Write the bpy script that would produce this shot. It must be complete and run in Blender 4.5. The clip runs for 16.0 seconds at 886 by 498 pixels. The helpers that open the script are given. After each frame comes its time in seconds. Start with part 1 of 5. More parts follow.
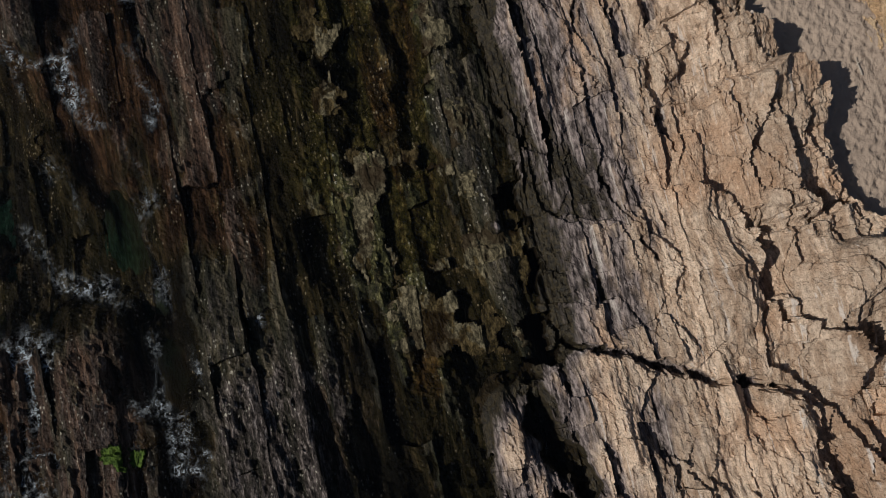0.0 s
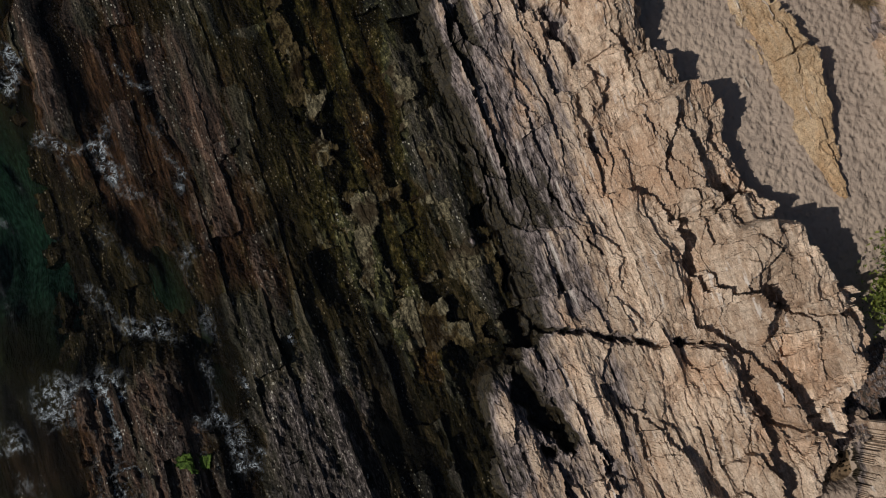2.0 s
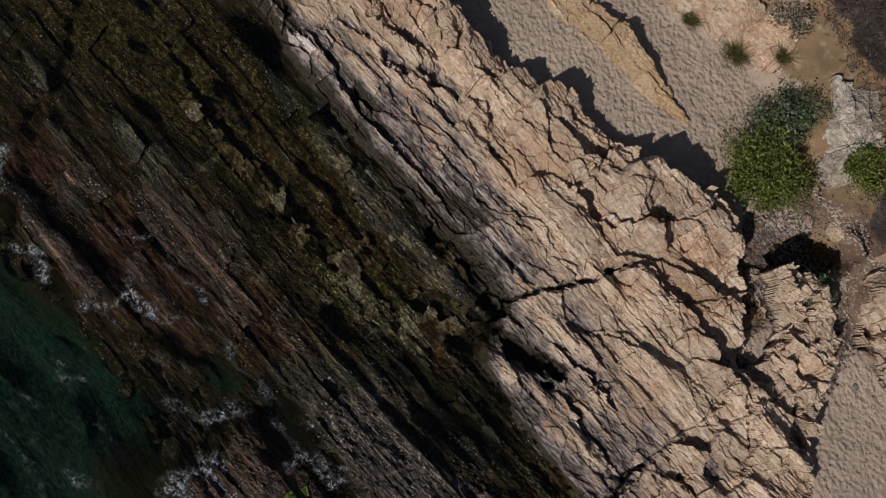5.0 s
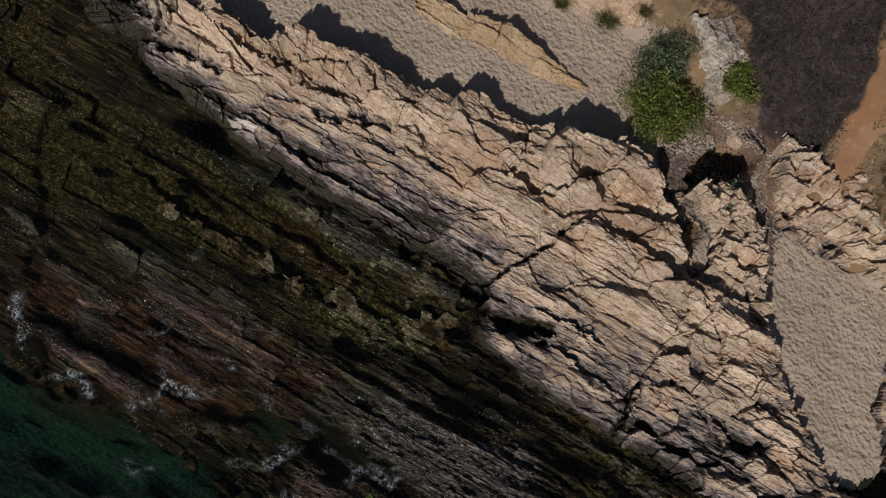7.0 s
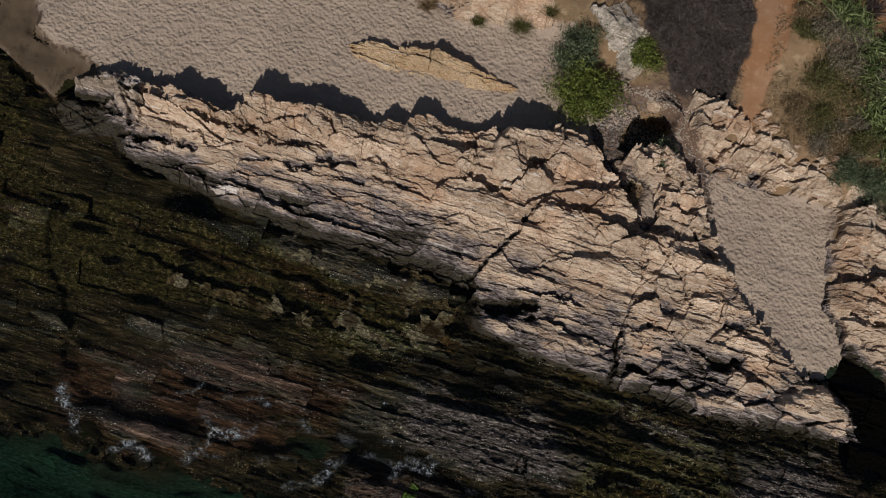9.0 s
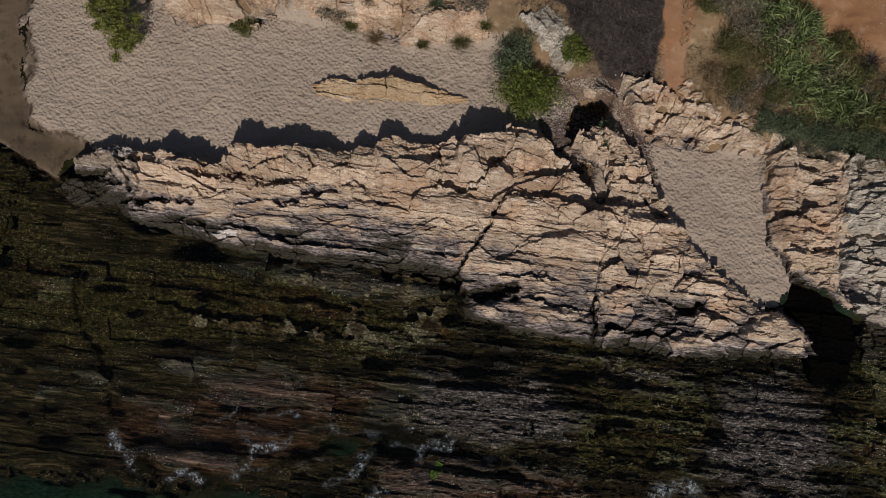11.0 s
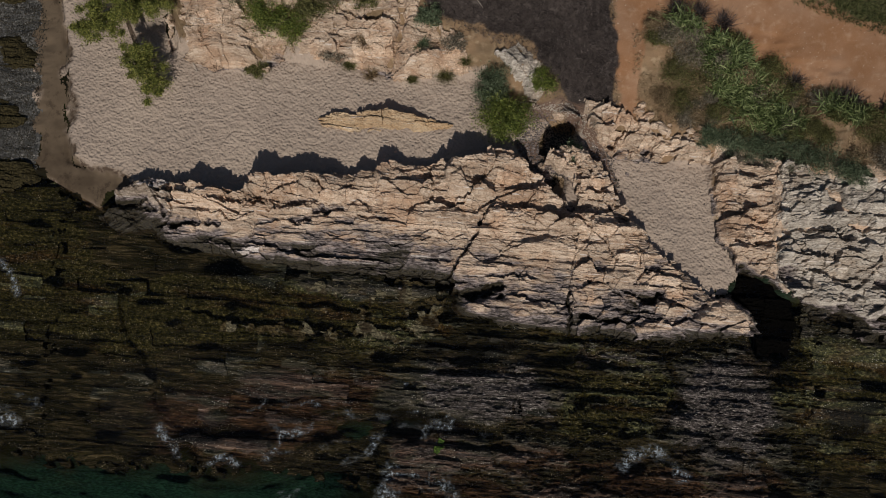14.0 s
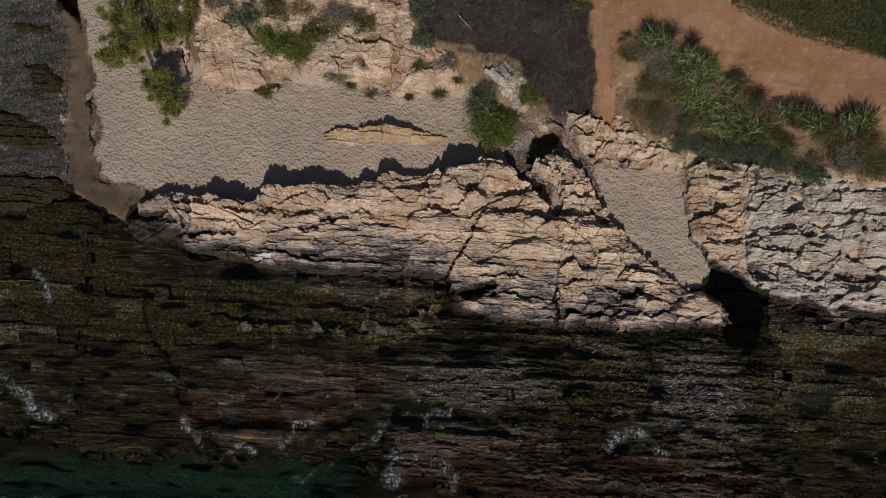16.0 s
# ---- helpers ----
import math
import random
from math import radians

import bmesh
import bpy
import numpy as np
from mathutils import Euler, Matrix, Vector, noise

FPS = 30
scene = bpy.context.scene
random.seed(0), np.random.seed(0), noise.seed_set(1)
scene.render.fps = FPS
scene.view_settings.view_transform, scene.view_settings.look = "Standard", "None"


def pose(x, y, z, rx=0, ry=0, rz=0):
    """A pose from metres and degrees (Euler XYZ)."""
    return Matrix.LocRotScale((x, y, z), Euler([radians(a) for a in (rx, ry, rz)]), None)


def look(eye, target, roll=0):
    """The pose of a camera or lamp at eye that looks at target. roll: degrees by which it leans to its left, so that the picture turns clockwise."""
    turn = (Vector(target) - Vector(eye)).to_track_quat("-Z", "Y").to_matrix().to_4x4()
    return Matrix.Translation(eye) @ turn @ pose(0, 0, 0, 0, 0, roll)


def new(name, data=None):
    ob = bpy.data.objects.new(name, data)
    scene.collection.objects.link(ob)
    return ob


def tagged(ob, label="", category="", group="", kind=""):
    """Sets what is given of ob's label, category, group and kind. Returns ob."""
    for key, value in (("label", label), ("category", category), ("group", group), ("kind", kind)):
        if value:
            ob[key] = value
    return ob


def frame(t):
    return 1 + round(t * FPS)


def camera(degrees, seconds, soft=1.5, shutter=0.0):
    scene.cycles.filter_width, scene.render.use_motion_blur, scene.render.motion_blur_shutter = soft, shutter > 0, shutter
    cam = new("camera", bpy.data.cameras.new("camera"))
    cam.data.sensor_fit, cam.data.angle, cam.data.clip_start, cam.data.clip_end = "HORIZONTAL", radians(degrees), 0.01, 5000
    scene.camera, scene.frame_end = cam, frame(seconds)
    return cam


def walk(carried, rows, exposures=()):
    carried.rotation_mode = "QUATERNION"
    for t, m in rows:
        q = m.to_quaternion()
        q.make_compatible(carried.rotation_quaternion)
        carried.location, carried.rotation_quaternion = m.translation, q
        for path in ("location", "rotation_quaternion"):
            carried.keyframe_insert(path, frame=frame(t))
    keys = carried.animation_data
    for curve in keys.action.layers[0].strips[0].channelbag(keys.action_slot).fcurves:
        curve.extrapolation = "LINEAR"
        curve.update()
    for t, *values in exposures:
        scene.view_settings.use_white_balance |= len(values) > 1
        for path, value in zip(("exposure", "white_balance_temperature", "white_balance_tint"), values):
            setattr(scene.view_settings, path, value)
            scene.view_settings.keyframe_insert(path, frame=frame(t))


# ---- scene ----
LENS = 59.98
ROWS = [  # seconds, eye, turn in degrees
    (0, 0.027, 0.012, 18.401, 9.450, -0.500, 73.667),
    (0.5, -0.025, -0.084, 19.538, 9.171, -0.682, 73.227),
    (1, -0.057, -0.184, 20.685, 9.040, -0.875, 71.651),
    (1.5, -0.080, -0.276, 21.824, 8.961, -1.135, 69.532),
    (2, -0.084, -0.371, 22.974, 8.897, -1.357, 66.940),
    (2.5, -0.109, -0.467, 24.126, 8.717, -1.520, 64.107),
    (3, -0.149, -0.559, 25.254, 8.610, -1.585, 60.527),
    (5.5, -0.083, -0.942, 30.948, 9.096, -0.996, 41.155),
    (6, -0.069, -1.057, 32.080, 9.125, -0.886, 36.591),
    (6.5, -0.046, -1.183, 33.175, 9.192, -0.719, 31.826),
    (7, -0.000, -1.319, 34.224, 9.334, -0.517, 27.184),
    (7.5, -0.002, -1.496, 35.255, 9.484, -0.363, 22.987),
    (8, -0.029, -1.708, 36.310, 9.654, -0.279, 19.515),
    (8.5, -0.033, -1.900, 37.410, 9.766, -0.186, 16.400),
    (9, 0.010, -2.055, 38.550, 9.841, -0.037, 13.794),
    (11.5, 0.474, -2.446, 44.510, 9.203, 0.892, 2.559),
    (12, 0.530, -2.564, 45.693, 9.214, 0.915, 2.346),
    (12.5, 0.575, -2.700, 46.855, 9.244, 0.913, 2.088),
    (13, 0.619, -2.848, 47.999, 9.269, 0.910, 1.845),
    (13.5, 0.679, -3.011, 49.140, 9.342, 0.915, 1.601),
    (14, 0.750, -3.195, 50.260, 9.429, 0.955, 1.335),
    (14.5, 0.824, -3.409, 51.382, 9.510, 0.968, 1.053),
    (15, 0.891, -3.646, 52.517, 9.598, 0.988, 0.789),
    (15.5, 0.957, -3.898, 53.656, 9.702, 1.031, 0.513),
    (16, 1.025, -4.155, 54.806, 9.820, 1.097, 0.224),
]
cam = camera(LENS, 16.0, soft=1.0)
walk(cam, [(t, pose(x, y, z, rx, ry, rz)) for t, x, y, z, rx, ry, rz in ROWS])

# ---- light ----
SUN_ELEV, SUN_AZ = 43.0, 0.0          # degrees; the sun stands over the sea (-y), a little towards +x
world = bpy.data.worlds.new("sky")
scene.world = world
world.use_nodes = True
_wn, _wl = world.node_tree.nodes, world.node_tree.links
_sky = _wn.new("ShaderNodeTexSky")
_sky.sky_type, _sky.sun_disc = "NISHITA", False
_sky.sun_elevation, _sky.sun_rotation = radians(SUN_ELEV), radians(180.0 - SUN_AZ)
_wl.new(_sky.outputs[0], _wn["Background"].inputs[0])
_wn["Background"].inputs[1].default_value = 0.047
_sd = bpy.data.lights.new("sun", "SUN")
_sd.energy, _sd.angle, _sd.color = 4.4, radians(0.5), (1.0, 0.94, 0.86)
sun = new("sun", _sd)
_e, _a = radians(SUN_ELEV), radians(SUN_AZ)
sun.matrix_world = look((0, 0, 80), Vector((0, 0, 80)) - Vector((math.sin(_a) * math.cos(_e), -math.cos(_a) * math.cos(_e), math.sin(_e))))
scene.view_settings.exposure = -0.50

WATER = -0.55


# ---- small tools ----
TABLE = np.random.RandomState(3).rand(512, 512)


def lattice(ix, iy, seed):
    return TABLE[(ix + 37 * seed + (seed * seed) % 211) & 511, (iy + 101 * seed) & 511]


def vnoise(x, y, seed=0):
    """Smooth noise from -1 to 1 over arrays."""
    fx, fy = np.floor(x), np.floor(y)
    ix, iy = fx.astype(np.int64), fy.astype(np.int64)
    tx, ty = x - fx, y - fy
    tx, ty = tx * tx * (3 - 2 * tx), ty * ty * (3 - 2 * ty)
    a, b = lattice(ix, iy, seed), lattice(ix + 1, iy, seed)
    c, d = lattice(ix, iy + 1, seed), lattice(ix + 1, iy + 1, seed)
    return 2 * ((a + (b - a) * tx) * (1 - ty) + (c + (d - c) * tx) * ty) - 1


def fbm(x, y, seed=0, octaves=4, gain=0.5):
    out, amp = 0.0, 1.0
    for k in range(octaves):
        out = out + amp * vnoise(x * 2**k + 17.3 * k, y * 2**k - 9.1 * k, seed + k)
        amp *= gain
    return out


def step(a, b, x):
    t = np.clip((x - a) / (b - a), 0, 1)
    return t * t * (3 - 2 * t)


def line_distance(x, y, pts, closed=False):
    best = np.full(np.shape(x), 1e9)
    n = len(pts)
    for k in range(n if closed else n - 1):
        (ax, ay), (bx, by) = pts[k], pts[(k + 1) % n]
        dx, dy = bx - ax, by - ay
        t = np.clip(((x - ax) * dx + (y - ay) * dy) / (dx * dx + dy * dy), 0, 1)
        best = np.minimum(best, (x - ax - t * dx) ** 2 + (y - ay - t * dy) ** 2)
    return np.sqrt(best)


def inside(x, y, pts):
    """Signed distance to an outline: more than 0 within it."""
    odd = np.zeros(np.shape(x), bool)
    for k in range(len(pts)):
        (ax, ay), (bx, by) = pts[k], pts[(k + 1) % len(pts)]
        if ay != by:
            odd ^= ((ay > y) != (by > y)) & (x < (bx - ax) * (y - ay) / (by - ay) + ax)
    return line_distance(x, y, pts, True) * np.where(odd, 1, -1)


def solid(name, verts, faces, mats=(), smooth=False, parent=None):
    me = bpy.data.meshes.new(name)
    verts, faces = np.asarray(verts, np.float32), np.asarray(faces, np.int32)
    me.vertices.add(len(verts))
    me.vertices.foreach_set("co", verts.ravel())
    n, k = faces.shape
    me.loops.add(n * k)
    me.loops.foreach_set("vertex_index", faces.ravel())
    me.polygons.add(n)
    me.polygons.foreach_set("loop_start", np.arange(0, n * k, k, dtype=np.int32))
    me.polygons.foreach_set("use_smooth", np.full(n, smooth))
    me.update(calc_edges=True)
    for m in mats:
        me.materials.append(m)
    ob = new(name, me)
    ob.parent = parent
    return ob


def paint(ob, name, values):
    at = ob.data.attributes.new(name, "FLOAT", "POINT")
    at.data.foreach_set("value", np.asarray(values, np.float32))


def thing(name, x=0.0, y=0.0, z=0.0):
    ob = new(name)
    ob.location = (x, y, z)
    ob.empty_display_size = 0.3
    return ob


# ---- materials ----
class Mat:
    """A node material, built step by step."""

    def __init__(self, name):
        self.m = bpy.data.materials.new(name)
        self.m.use_nodes = True
        self.n, self.l = self.m.node_tree.nodes, self.m.node_tree.links
        self.b = self.n["Principled BSDF"]
        self.pos = self.add("ShaderNodeNewGeometry").outputs["Position"]

    def add(self, kind, **props):
        node = self.n.new(kind)
        for key, v in props.items():
            setattr(node, key, v)
        return node

    def put(self, node, name, v):
        sock = node.inputs[name]
        if isinstance(v, bpy.types.NodeSocket):
            self.l.new(v, sock)
        else:
            sock.default_value = v

    def scaled(self, sx, sy, sz, turn=0.0):
        mp = self.add("ShaderNodeMapping")
        self.put(mp, "Vector", self.pos)
        turned = self.add("ShaderNodeVectorRotate", rotation_type="Z_AXIS")
        self.put(turned, "Vector", self.pos)
        self.put(turned, "Angle", radians(turn))
        self.put(mp, "Vector", turned.outputs[0])
        mp.inputs["Scale"].default_value = (sx, sy, sz)
        return mp.outputs[0]

    def noise(self, vec, scale=1.0, detail=4.0, rough=0.55, dist=0.0):
        t = self.add("ShaderNodeTexNoise")
        self.put(t, "Vector", vec)
        self.put(t, "Scale", scale), self.put(t, "Detail", detail), self.put(t, "Roughness", rough), self.put(t, "Distortion", dist)
        return t.outputs["Fac"]

    def voronoi(self, vec, scale=1.0, feature="F1", out="Distance"):
        t = self.add("ShaderNodeTexVoronoi", feature=feature)
        self.put(t, "Vector", vec), self.put(t, "Scale", scale)
        return t.outputs[out]

    def ramp(self, fac, *stops):
        t = self.add("ShaderNodeValToRGB")
        e = t.color_ramp.elements
        while len(e) < len(stops):
            e.new(0.5)
        for el, (p, c) in zip(e, stops):
            el.position = p
            el.color = (*c, 1.0) if not isinstance(c, (int, float)) else (c, c, c, 1.0)
        self.put(t, "Fac", fac)
        return t.outputs[0]

    def mix(self, fac, a, b, blend="MIX"):
        t = self.add("ShaderNodeMix", data_type="RGBA", blend_type=blend)
        for i, v in ((0, fac), (6, a), (7, b)):
            if isinstance(v, bpy.types.NodeSocket):
                self.l.new(v, t.inputs[i])
            else:
                t.inputs[i].default_value = v if isinstance(v, (int, float)) else (*v, 1.0)
        return t.outputs[2]

    def math(self, op, a, b=0.0, clamp=False):
        t = self.add("ShaderNodeMath", operation=op, use_clamp=clamp)
        for i, v in ((0, a), (1, b)):
            if isinstance(v, bpy.types.NodeSocket):
                self.l.new(v, t.inputs[i])
            else:
                t.inputs[i].default_value = v
        return t.outputs[0]

    def range(self, v, a, b, lo=0.0, hi=1.0):
        t = self.add("ShaderNodeMapRange", interpolation_type="SMOOTHSTEP")
        for k, s in (("Value", v), ("From Min", a), ("From Max", b), ("To Min", lo), ("To Max", hi)):
            self.put(t, k, s)
        return t.outputs[0]

    def z(self):
        t = self.add("ShaderNodeSeparateXYZ")
        self.put(t, 0, self.pos)
        return t.outputs[2]

    def attr(self, name):
        return self.add("ShaderNodeAttribute", attribute_name=name).outputs["Fac"]

    def random(self):
        return self.add("ShaderNodeObjectInfo").outputs["Random"]

    def bump(self, height, distance, strength=1.0, after=None):
        t = self.add("ShaderNodeBump")
        self.put(t, "Height", height), self.put(t, "Distance", distance), self.put(t, "Strength", strength)
        if after is not None:
            self.put(t, "Normal", after)
        return t.outputs[0]

    def done(self, colour, rough=0.9, normal=None, spec=0.3):
        self.put(self.b, "Base Color", colour if isinstance(colour, bpy.types.NodeSocket) else (*colour, 1.0))
        self.put(self.b, "Roughness", rough)
        self.put(self.b, "Specular IOR Level", spec)
        if normal is not None:
            self.put(self.b, "Normal", normal)
        return self.m


STRIKE = -3.0       # degrees: the way the rock beds run


def rock_material(name, pale, mid, rust, wet_line=0.0, wet_soft=0.45):
    """Bedded sandstone: pale and rusty layers, cracks, a dark tidal band low down."""
    m = Mat(name)
    along = m.scaled(0.8, 3.6, 2.0, -STRIKE)
    fine = m.scaled(3.0, 12.0, 6.0, -STRIKE)
    layers = m.noise(along, 1.0, 5, 0.6, 1.3)
    grain = m.noise(fine, 1.0, 5, 0.65, 0.4)
    blot = m.noise(m.pos, 0.35, 4, 0.6)
    spots = m.noise(m.pos, 9.0, 5, 0.7)
    c = m.mix(m.range(layers, 0.35, 0.65), mid, pale)
    c = m.mix(m.math("MULTIPLY", m.range(blot, 0.48, 0.66), 0.65), c, rust)
    c = m.mix(m.range(grain, 0.54, 0.78), c, tuple(min(1, v * 1.4) for v in pale))
    streak = m.noise(m.scaled(0.35, 7.0, 2.0, -STRIKE), 1.0, 4, 0.6, 0.3)
    c = m.mix(m.range(streak, 0.62, 0.76, 0, 0.6), c, (0.62, 0.56, 0.485))
    stain = m.noise(m.scaled(0.5, 0.9, 0.8, 30), 1.0, 5, 0.7, 0.4)
    c = m.mix(m.range(stain, 0.54, 0.70, 0, 0.65), c, tuple(v * 0.5 for v in rust))
    c = m.mix(m.range(grain, 0.44, 0.25, 0, 0.7), c, tuple(v * 0.4 for v in mid))
    tone = m.math("ADD", 0.78, m.math("MULTIPLY", m.random(), 0.4))
    pits = m.noise(m.pos, 24.0, 4, 0.7)
    tone = m.math("MULTIPLY", tone, m.range(spots, 0.25, 0.7, 0.72, 1.16))
    tone = m.math("MULTIPLY", tone, m.range(pits, 0.32, 0.55, 0.62, 1.06))
    tint = m.add("ShaderNodeCombineColor")
    for k in range(3):
        m.l.new(tone, tint.inputs[k])
    c = m.mix(1.0, c, tint.outputs[0], "MULTIPLY")
    # tidal band: grey above, dark and wet with weed below
    edge = m.math("ADD", m.z(), m.math("MULTIPLY", m.math("SUBTRACT", m.noise(along, 0.8, 4, 0.6), 0.5), 1.1))
    grey = m.mix(m.range(grain, 0.38, 0.66), (0.045, 0.036, 0.035), (0.33, 0.275, 0.26))
    c = m.mix(m.range(edge, wet_line + wet_soft, wet_line + wet_soft * 0.25), c, grey)
    c = m.mix(m.range(streak, 0.60, 0.70, 0, 0.75), c, (0.62, 0.56, 0.51))
    weed = m.mix(m.range(spots, 0.4, 0.62), (0.014, 0.012, 0.009), (0.045, 0.035, 0.018))
    wet = m.range(edge, wet_line + wet_soft * 0.2, wet_line - wet_soft * 0.35)
    c = m.mix(wet, c, weed)
    chips = m.voronoi(m.scaled(4.0, 7.0, 5.0, -STRIKE), 1.0, "F1")
    n = m.bump(layers, 0.08, 0.6)
    n = m.bump(chips, 0.05, 0.6, n)
    n = m.bump(grain, 0.065, 0.9, n)
    n = m.bump(spots, 0.05, 0.9, n)
    n = m.bump(pits, 0.02, 0.8, n)
    return m.done(c, m.range(wet, 0.0, 1.0, 0.92, 0.5), n, 0.3)


ROCK = rock_material("cream_rock", (0.61, 0.482, 0.371), (0.40, 0.285, 0.20), (0.43, 0.262, 0.16), wet_line=-0.06, wet_soft=0.46)
ROCK_WHITE = rock_material("white_rock", (0.62, 0.56, 0.52), (0.40, 0.345, 0.32), (0.5, 0.42, 0.36), wet_line=-0.6)
ROCK_GREY = rock_material("grey_rock", (0.55, 0.49, 0.42), (0.28, 0.24, 0.20), (0.37, 0.285, 0.21))
ROCK_PLATES = rock_material("brown_plates", (0.43, 0.35, 0.28), (0.18, 0.135, 0.10), (0.25, 0.17, 0.115), wet_line=-0.05, wet_soft=0.5)
ROCK_OCHRE = rock_material("ochre_rock", (0.50, 0.375, 0.245), (0.44, 0.30, 0.175), (0.46, 0.28, 0.14), wet_line=-2.0)


def painted_glints(m, scale, size, share):
    """Small bright spots, thrown about at random: wet glints put into the colour."""
    t = m.add("ShaderNodeTexVoronoi", feature="F1")
    m.put(t, "Vector", m.scaled(0.7, 1.2, 1.0, -STRIKE)), m.put(t, "Scale", scale)
    pick = m.add("ShaderNodeSeparateColor")
    m.l.new(t.outputs["Color"], pick.inputs[0])
    return m.math("MULTIPLY", m.range(t.outputs["Distance"], size, size * 0.5), m.range(pick.outputs[0], 1 - share, 1 - share * 0.8))


def reef_material():
    """Wet beds: scoured purple-grey rock, rusty ribs, olive and golden weed on the flats, the dark of hollows painted
    in.
    """
    m = Mat("reef_rock")
    along, fine = m.scaled(0.5, 3.2, 2.0, -STRIKE), m.scaled(3.0, 12.0, 6.0, -STRIKE)
    layers, grain = m.noise(along, 1.0, 6, 0.65, 1.2), m.noise(fine, 1.0, 5, 0.7, 0.6)
    zone, gold = m.noise(m.scaled(0.2, 0.7, 0.3, -STRIKE), 1.0, 5, 0.65, 0.8), m.noise(m.scaled(0.20, 0.9, 1.0, -STRIKE), 1.0, 5, 0.65, 0.8)
    spots, fluff = m.noise(m.pos, 14.0, 4, 0.75), m.noise(m.scaled(4.0, 6.0, 5.0, 8), 1.0, 5, 0.75, 0.3)
    c = m.ramp(layers, (0.34, (0.008, 0.009, 0.007)), (0.46, (0.022, 0.022, 0.012)), (0.57, (0.057, 0.050, 0.027)), (0.70, (0.187, 0.158, 0.101)))
    # rusty ribs
    rib = m.noise(m.scaled(0.5, 6.0, 3.0, -STRIKE), 1.0, 5, 0.65, 0.5)
    rust = m.ramp(rib, (0.36, (0.014, 0.010, 0.007)), (0.50, (0.058, 0.036, 0.025)), (0.60, (0.144, 0.087, 0.058)), (0.72, (0.311, 0.225, 0.167)))
    c = m.mix(m.math("MULTIPLY", m.attr("rusty"), m.range(zone, 0.36, 0.52)), c, rust)
    # weed on the flats
    cover = m.math("ADD", m.attr("weedy"), m.math("MULTIPLY", m.math("SUBTRACT", zone, 0.5), 2.2))
    weedy = m.range(cover, 0.22, 0.55, 0, 0.97)
    olive = m.ramp(fluff, (0.38, (0.010, 0.011, 0.005)), (0.48, (0.031, 0.032, 0.012)), (0.57, (0.074, 0.070, 0.026)), (0.66, (0.228, 0.210, 0.102)))
    brown = m.ramp(fluff, (0.38, (0.015, 0.010, 0.006)), (0.50, (0.036, 0.024, 0.011)), (0.59, (0.088, 0.055, 0.021)), (0.68, (0.250, 0.175, 0.088)))
    hue = m.noise(m.scaled(0.10, 0.6, 0.3, -STRIKE), 1.0, 4, 0.6, 0.6)
    c = m.mix(weedy, c, m.mix(m.range(hue, 0.53, 0.64), olive, brown))
    # shade between the beds, put into the colour as dark streaks
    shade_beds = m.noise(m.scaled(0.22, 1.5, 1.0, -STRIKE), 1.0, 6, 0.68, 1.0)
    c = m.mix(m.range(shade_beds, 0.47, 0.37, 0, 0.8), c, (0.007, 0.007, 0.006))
    c = m.mix(m.math("MULTIPLY", weedy, m.range(gold, 0.56, 0.68, 0, 0.85)), c, m.mix(m.range(fluff, 0.38, 0.68), (0.026, 0.019, 0.008), (0.115, 0.086, 0.038)))
    high = m.math("ADD", m.z(), m.math("MULTIPLY", m.math("SUBTRACT", layers, 0.5), 0.5))
    bare = m.math("MULTIPLY", m.math("MULTIPLY", m.range(high, -0.58, -0.33, 0, 0.95), m.range(m.attr("bare"), 0.0, 1.0, 0.3, 1.0)), m.range(weedy, 0.0, 1.0, 1.0, 0.08))
    bare = m.math("MAXIMUM", bare, m.math("MULTIPLY", m.attr("bare"), m.range(layers, 0.40, 0.54, 0, 0.9)))
    grey = m.ramp(grain, (0.38, (0.012, 0.010, 0.009)), (0.50, (0.055, 0.046, 0.042)), (0.59, (0.17, 0.142, 0.132)), (0.68, (0.46, 0.41, 0.38)))
    c = m.mix(bare, c, grey)
    # dark of pools and crevices, painted near black
    c = m.mix(m.math("MULTIPLY", m.attr("painted_dark"), m.range(spots, 0.70, 0.45, 0.35, 0.92)), c, (0.005, 0.005, 0.004))
    # sparkle of the wet reef, painted as pale spots
    sown = m.range(m.noise(m.scaled(0.4, 1.3, 1.0, -STRIKE), 1.0, 4, 0.7), 0.44, 0.60)
    c = m.mix(m.math("MULTIPLY", m.math("MAXIMUM", painted_glints(m, 6.0, 0.26, 0.30), painted_glints(m, 12.0, 0.42, 0.32)), m.math("MULTIPLY", sown, m.range(spots, 0.40, 0.62))), c, (0.60, 0.57, 0.48))
    beads = m.voronoi(m.pos, 11.0, "F1")
    soft = m.range(weedy, 0.0, 1.0, 0.8, 0.25)
    n = m.bump(layers, 0.20, soft)
    n = m.bump(grain, 0.10, soft, n)
    n = m.bump(fluff, 0.06, 0.8, n)
    n = m.bump(spots, 0.04, 1.0, n)
    n = m.bump(beads, 0.05, 0.7, n)
    m.put(m.b, "Coat Weight", 0.8), m.put(m.b, "Coat Roughness", 0.05), m.put(m.b, "Coat IOR", 1.33), m.put(m.b, "Coat Normal", n)
    return m.done(c, 0.8, n, 0.08)


